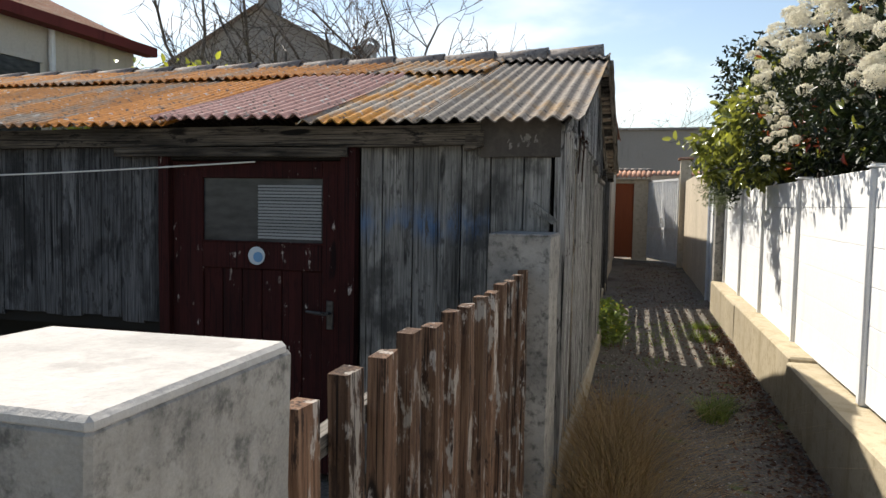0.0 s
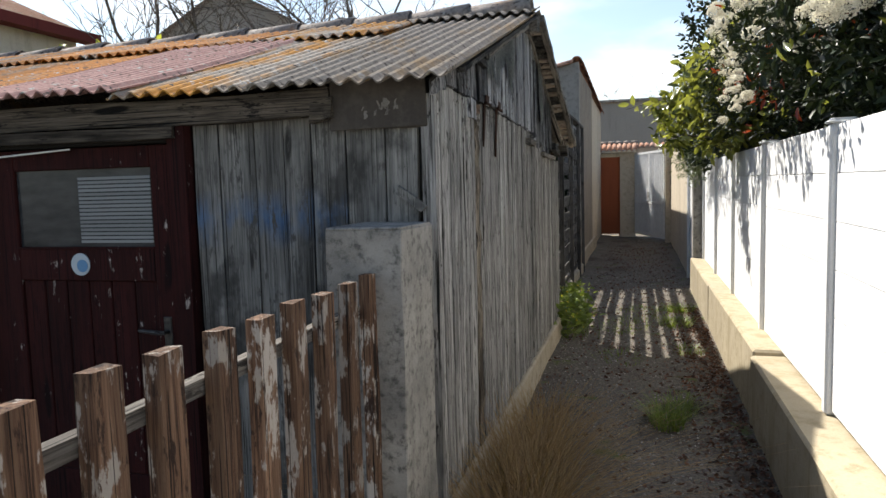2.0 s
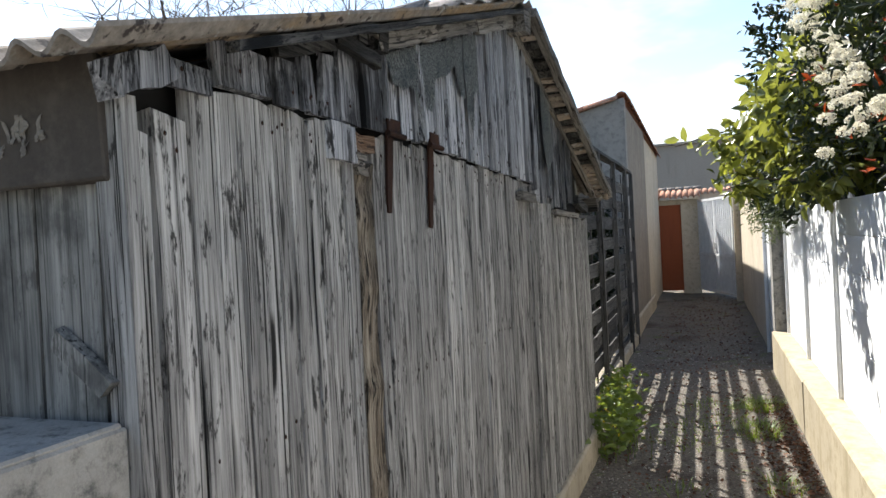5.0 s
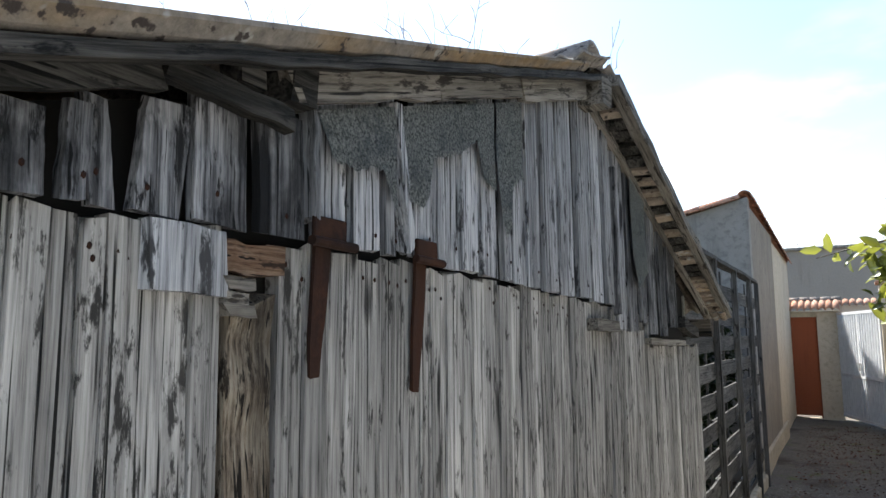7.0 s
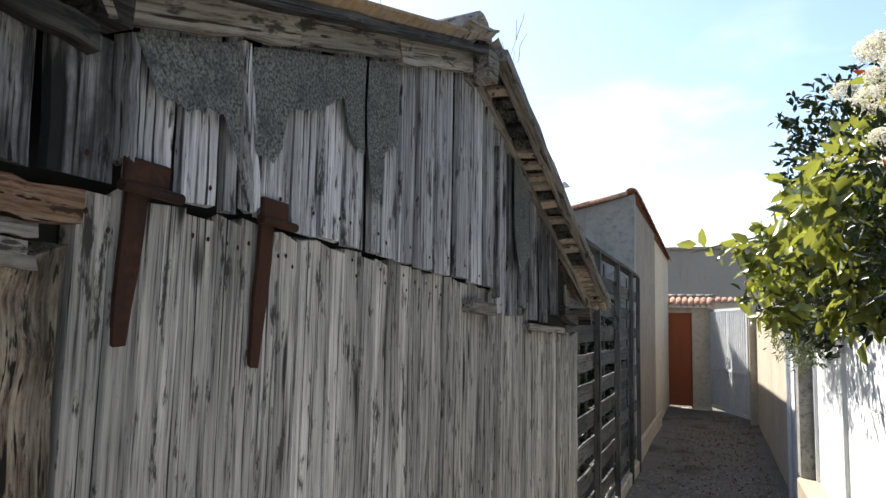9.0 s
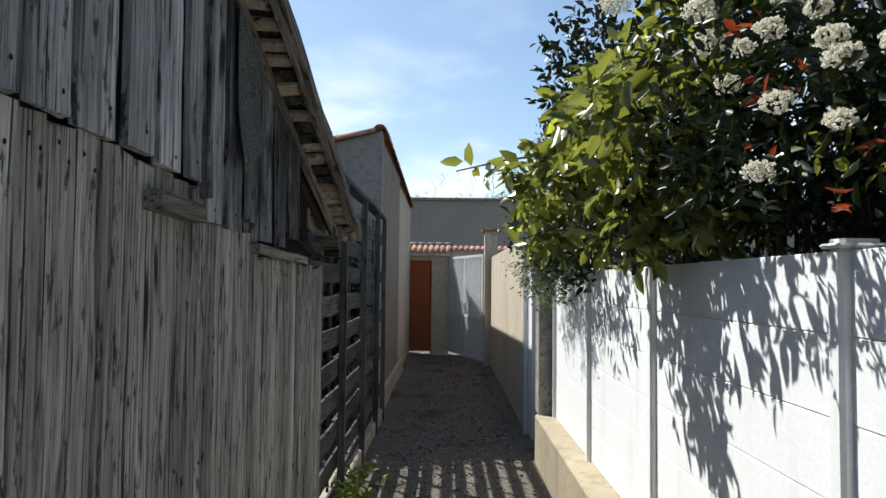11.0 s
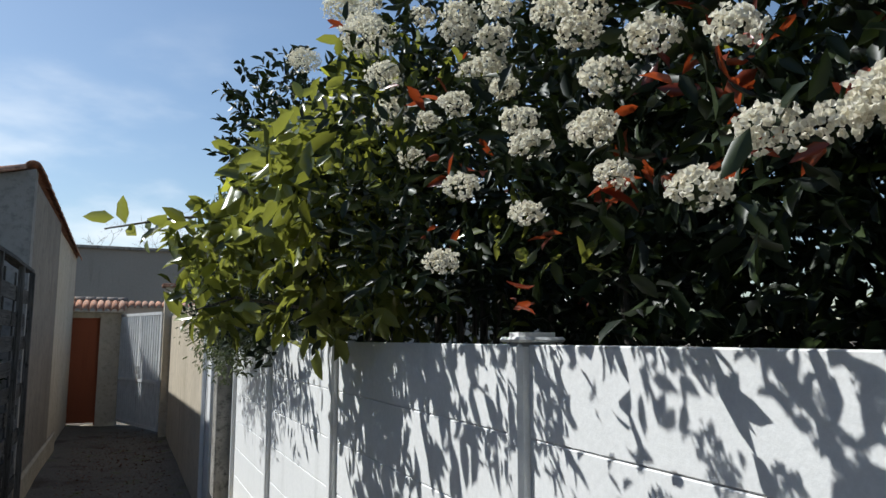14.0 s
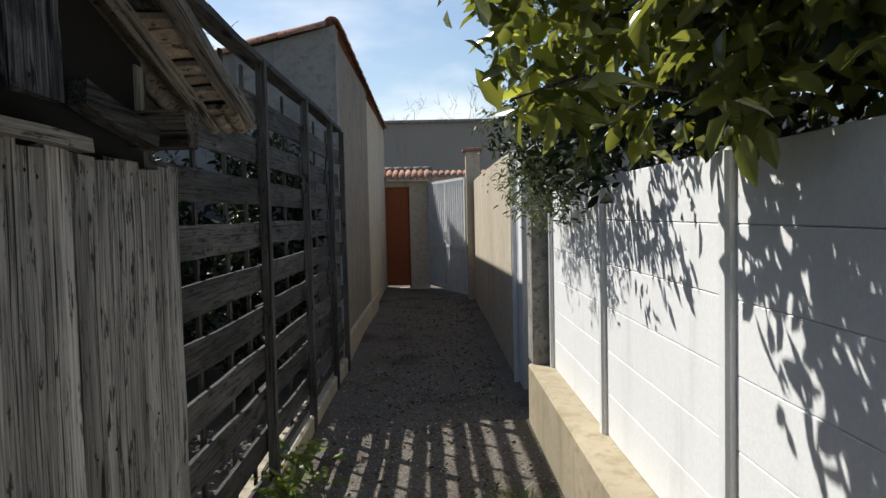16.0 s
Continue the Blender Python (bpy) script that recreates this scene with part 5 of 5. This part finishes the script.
# ---------------------------------------------------------------- far houses and bare trees
def far_house(name, label, x0, x1, y0, y1, eave, apex, axis, wall_m, roof_m, windows, chimneys=()):
    h = thing(name, label, "house", "houses behind the shed")
    bm = bmesh.new()
    if axis == "x":     # ridge along x: gables face x; here the ridge runs along y
        mid = (x0 + x1) / 2
        prof = [(x0, -0.1), (x1, -0.1), (x1, eave), (mid, apex), (x0, eave)]
        f = [bm.verts.new((a, y0, b)) for a, b in prof]
        g = [bm.verts.new((a, y1, b)) for a, b in prof]
        roofs = [((x0 - 0.3, eave - 0.12), (mid, apex + 0.02)), ((mid, apex + 0.02), (x1 + 0.3, eave - 0.12))]
    else:
        mid = (y0 + y1) / 2
        prof = [(y0, -0.1), (y1, -0.1), (y1, eave), (mid, apex), (y0, eave)]
        f = [bm.verts.new((x0, a, b)) for a, b in prof]
        g = [bm.verts.new((x1, a, b)) for a, b in prof]
        roofs = [((y0 - 0.3, eave - 0.12), (mid, apex + 0.02)), ((mid, apex + 0.02), (y1 + 0.3, eave - 0.12))]
    bm.faces.new(f)
    bm.faces.new(g[::-1])
    for i in range(5):
        bm.faces.new((f[i], g[i], g[(i + 1) % 5], f[(i + 1) % 5]))
    bmesh.ops.recalc_face_normals(bm, faces=bm.faces[:])
    part("wall", bm, wall_m, h)
    for (a, za), (b, zb) in roofs:
        bm = bmesh.new()
        if axis == "x":
            q = [(a, y0 - 0.25, za), (b, y0 - 0.25, zb), (b, y1 + 0.25, zb), (a, y1 + 0.25, za)]
        else:
            q = [(x0 - 0.25, a, za), (x0 - 0.25, b, zb), (x1 + 0.25, b, zb), (x1 + 0.25, a, za)]
        bm.faces.new([bm.verts.new(p) for p in q])
        bmesh.ops.solidify(bm, geom=bm.faces[:], thickness=-0.14)
        part("roof", bm, roof_m, h)
    for lo, hi in windows:
        w = part("window", box(lo, hi, 0.01), M_GLASS, h)
        part("window_frame", box((lo[0] - 0.03, lo[1] - 0.03, hi[2]), (hi[0] + 0.03, hi[1] + 0.03, hi[2] + 0.08)), M_FARW, w)
        part("sill", box((lo[0] - 0.05, lo[1] - 0.05, lo[2] - 0.08), (hi[0] + 0.05, hi[1] + 0.05, lo[2])), M_FARW, w)
    for x, y, z0, z1 in chimneys:
        c = part("chimney", box((x - 0.28, y - 0.28, z0), (x + 0.28, y + 0.28, z1), 0.02), M_BACK, h)
        part("chimney_cap", box((x - 0.34, y - 0.34, z1), (x + 0.34, y + 0.34, z1 + 0.1), 0.02), M_TILE, c)
    return h


# pale house with a dark red eave
hl = far_house("pale_house", "pale rendered house with a dark red eave board and tiled roof", -13.5, -8.4, -1.0, 7.7, 4.15, 5.3, "x", M_FARW, M_TILE,
               [((-8.41, 1.2, 2.2), (-8.36, 2.2, 3.4)), ((-8.41, 4.6, 2.2), (-8.36, 5.6, 3.4))])
part("eave_board", box((-8.30, -1.2, 3.93), (-8.06, 7.9, 4.09)), M_DKRED, hl)
part("downpipe", tube(bmesh.new(), [(-8.34, 5.8, 0), (-8.34, 5.8, 4.0)], [0.05, 0.05], 8), M_GATE, hl)
far_house("stone_house", "grey-beige gabled house with chimneys", -14.7, -7.7, 17.0, 24.0, 5.6, 7.45, "x", M_BACK, M_RIDGE, [], [(-11.2, 17.6, 6.9, 7.9), (-8.3, 18.6, 5.2, 6.3)])

dish = thing("satellite_dish", "small grey satellite dish on a pole beside the house", "dish")
bm = bmesh.new()
bmesh.ops.create_cone(bm, cap_ends=False, segments=20, radius1=0.3, radius2=0.12, depth=0.07, matrix=pose(-7.5, 16.9, 6.05, 70, 0, 20))
bmesh.ops.create_cone(bm, cap_ends=True, segments=20, radius1=0.12, radius2=0.11, depth=0.02, matrix=pose(-7.51, 16.94, 6.03, 70, 0, 20))
part("reflector", bm, M_BACK, dish)
part("pole", tube(bmesh.new(), [(-7.5, 17.05, 0), (-7.5, 17.05, 6.0)], [0.025, 0.025], 6), M_METAL, dish)


def bare_tree(root, height, seed, leafy=0):
    r = random.Random(seed)
    t = thing("bare_tree", "bare winter tree with fine twigs behind the shed", "tree", "bare trees behind the shed")
    limbs, twigs, ends = bmesh.new(), bmesh.new(), []

    def grow(p, d, length, rad, level):
        pts, rads = [p], [rad]
        for i in range(4):
            d = (d + Vector((r.gauss(0, 0.16), r.gauss(0, 0.16), r.gauss(0.03, 0.10)))).normalized()
            p = p + d * length / 4
            pts.append(p)
            rads.append(rad * (1 - 0.45 * (i + 1) / 4))
        tube(limbs if level < 2 else twigs, pts, rads, 6 if level < 2 else 3)
        if level == 4:
            ends.append(p)
            return
        for i in range(r.choice((3, 3, 4)) + (2 if level == 0 else 0)):
            at = r.randint(2, 4)
            turn = Vector((r.gauss(0, 1), r.gauss(0, 1), r.gauss(0.15, 0.5))).normalized()
            grow(pts[at], (d * 0.75 + turn * 0.75).normalized(), length * r.uniform(0.48, 0.70), max(rads[at] * 0.62, 0.007), level + 1)

    grow(Vector(root), Vector((0, 0, 1)), height * 0.50, height * 0.015, 0)
    part("trunk", limbs, M_BARK, t)
    tagged(part("twig_mass", twigs, M_BARK, t), kind="stuff")
    if leafy:
        e = np.array([tuple(v) for v in ends if v.z < root[2] + height * leafy])
        if len(e) > 3:
            c = np.repeat(e, 4, axis=0) + np.random.normal(size=(len(e) * 4, 3)) * 0.12
            ob = leaves_mesh("young_leaves", M_LEAFY, c, np.random.normal(size=c.shape) + [0, 0, -0.3], np.full(len(c), 0.16), np.full(len(c), 0.09), t)
            ob["kind"] = "stuff"


for root, h, s, leafy in (((-6.6, 8.6, 0), 6.6, 1, 0.5), ((-5.0, 9.6, 0), 6.8, 2, 0), ((-4.0, 8.6, 0), 4.6, 3, 0), ((-6.0, 6.6, 0), 4.6, 4, 0.75), ((-7.4, 11.0, 0), 8.0, 5, 0), ((-5.4, 12.4, 0), 7.0, 9, 0), ((1.0, 34.0, 0), 7.6, 6, 0), ((-7.2, 7.0, 0), 5.0, 12, 0.7), ((-5.6, 7.8, 0), 5.0, 15, 0), ((-6.2, 13.5, 0), 8.4, 17, 0)):
    bare_tree(root, h, s, leafy)


# ---------------------------------------------------------------- weeds, dry grass, litter and gravel
def tuft(name, label, x, y, n, height, spread, material, lean=0.5, width=0.004, kind=""):
    verts, faces = [], []
    for i in range(n):
        a = rng.uniform(0, 2 * math.pi)
        rr = spread * math.sqrt(rng.random())
        p = Vector((x + rr * math.cos(a), y + rr * 1.5 * math.sin(a), 0))
        p.z = ground_z(p.x, p.y) - 0.01
        h = height * rng.uniform(0.45, 1.1)
        out = Vector((math.cos(a) + rng.gauss(0, 0.6), math.sin(a) + rng.gauss(0, 0.6), 0)) * lean * h
        side = Vector((-out.y, out.x, 0)).normalized() * width * rng.uniform(0.7, 1.3)
        b = len(verts)
        for s in (0, 0.35, 0.7, 1.0):
            c = p + Vector((0, 0, h)) * (s - 0.25 * s * s * lean) + out * s * s
            w = side * (1 - 0.8 * s)
            verts += [tuple(c - w), tuple(c + w)]
        faces += [(b + 2 * j, b + 2 * j + 1, b + 2 * j + 3, b + 2 * j + 2) for j in range(3)]
    me = bpy.data.meshes.new(name)
    me.from_pydata(verts, [], faces)
    me.materials.append(material)
    return tagged(new(name, me), label, name.split("_")[-1], kind=kind)


for i, (x, y, n, h, s) in enumerate(((0.26, 0.15, 900, 0.50, 0.17), (0.24, 0.65, 800, 0.44, 0.16), (0.22, 1.1, 500, 0.36, 0.14), (0.30, -0.35, 700, 0.42, 0.17), (0.2, 1.6, 160, 0.26, 0.11))):
    tagged(tuft("dry_grass", "dry straw-coloured grass tuft at the shed plinth", x, y, n, h, s, M_DRY, 0.85, 0.0021), group="dry grass along the shed")
for x, y, n, h, s in ((0.86, 1.75, 260, 0.17, 0.10), (0.95, 2.0, 160, 0.12, 0.09), (1.05, 4.7, 300, 0.09, 0.16), (1.12, 5.5, 320, 0.09, 0.16), (0.6, 4.6, 200, 0.06, 0.25), (0.75, 5.3, 220, 0.06, 0.28), (1.1, 3.6, 120, 0.07, 0.12), (0.55, 3.3, 90, 0.06, 0.2), (1.2, -1.3, 260, 0.16, 0.12), (1.22, -0.7, 160, 0.12, 0.1)):
    tagged(tuft("green_grass", "small green grass tuft in the gravel", x, y, n, h, s, M_GRASS, 0.6, 0.0035), group="grass tufts on the path")
for x, y, n, h in ((0.12, 3.95, 120, 0.34), (0.16, 4.3, 140, 0.34), (0.05, 4.75, 120, 0.34), (0.0, 5.2, 110, 0.30), (-0.02, 5.8, 80, 0.24)):
    w = thing("flowering_weed", "leafy green weed with yellow flowers at the fence foot", "weed", "weeds along the screen")
    c, t, fl = [], [], []
    for i in range(n):
        p = Vector((x + rng.gauss(0, 0.07), y + rng.gauss(0, 0.13), 0))
        hh = h * rng.uniform(0.1, 1.0)
        c.append((p.x, p.y, hh))
        t.append((rng.gauss(0, 0.8), rng.gauss(0, 0.8), rng.uniform(-0.1, 0.7)))
        if i % 9 == 0:
            fl.append((p.x, p.y, hh + 0.03))
    leaves_mesh("leaves", M_GRASS, np.array(c), np.array(t), np.random.uniform(0.05, 0.10, n), np.random.uniform(0.02, 0.04, n), w)
    bm = bmesh.new()
    for i in range(0, n, 6):
        px, py, pz = c[i]
        tube(bm, [(px, py, -0.02), (px + 0.01, py, pz * 0.5), (px, py, pz)], [0.004, 0.003, 0.002], 4)
    tagged(part("stalks", bm, M_GRASS, w), kind="stuff")
    f = np.repeat(np.array(fl), 6, axis=0)
    petals = leaves_mesh("petals", M_YFLOWER, f, np.random.normal(size=f.shape) + [0, 0, 0.4], np.full(len(f), 0.014), np.full(len(f), 0.010), w)
    tagged(petals, kind="stuff")

n = 3600
xs = 1.31 - np.abs(np.random.normal(0, 0.15, n))
ys = np.random.uniform(-2.6, 5.6, n)
more = 3200
xs = np.concatenate([xs, np.random.uniform(0.05, 1.25, more)])
ys = np.concatenate([ys, np.random.uniform(-2.5, 15.0, more)])
c = np.array([(x, y, ground_z(x, y) + 0.008) for x, y in zip(xs, ys)])
t = np.random.normal(size=c.shape) * [1, 1, 0.22]
lit = leaves_mesh("leaf_litter", M_LITTER, c, t, np.random.uniform(0.016, 0.042, len(c)), np.random.uniform(0.008, 0.02, len(c)))
tagged(lit, "fallen brown leaves gathered along the ledge", "leaves", kind="stuff")

verts, faces = [], []
for i in range(7000):
    x, y = rng.uniform(-0.1, 1.32), rng.uniform(-3.0, 9.0)
    s = rng.uniform(0.003, 0.009) * (1.6 if rng.random() < 0.06 else 1)
    z = ground_z(x, y) + s * 0.2
    b = len(verts)
    a = rng.uniform(0, 6.3)
    for j in range(5):
        verts.append((x + s * math.cos(a + j * 1.257) * rng.uniform(0.7, 1.3), y + s * math.sin(a + j * 1.257) * rng.uniform(0.7, 1.3), z - s * 0.3))
    verts.append((x + rng.uniform(-0.3, 0.3) * s, y, z + s * 0.7))
    faces += [(b + j, b + (j + 1) % 5, b + 5) for j in range(5)]
me = bpy.data.meshes.new("gravel")
me.from_pydata(verts, [], faces)
me.materials.append(M_PEBBLE)
tagged(new("gravel", me), "loose grey gravel stones on the path", "gravel", kind="stuff")
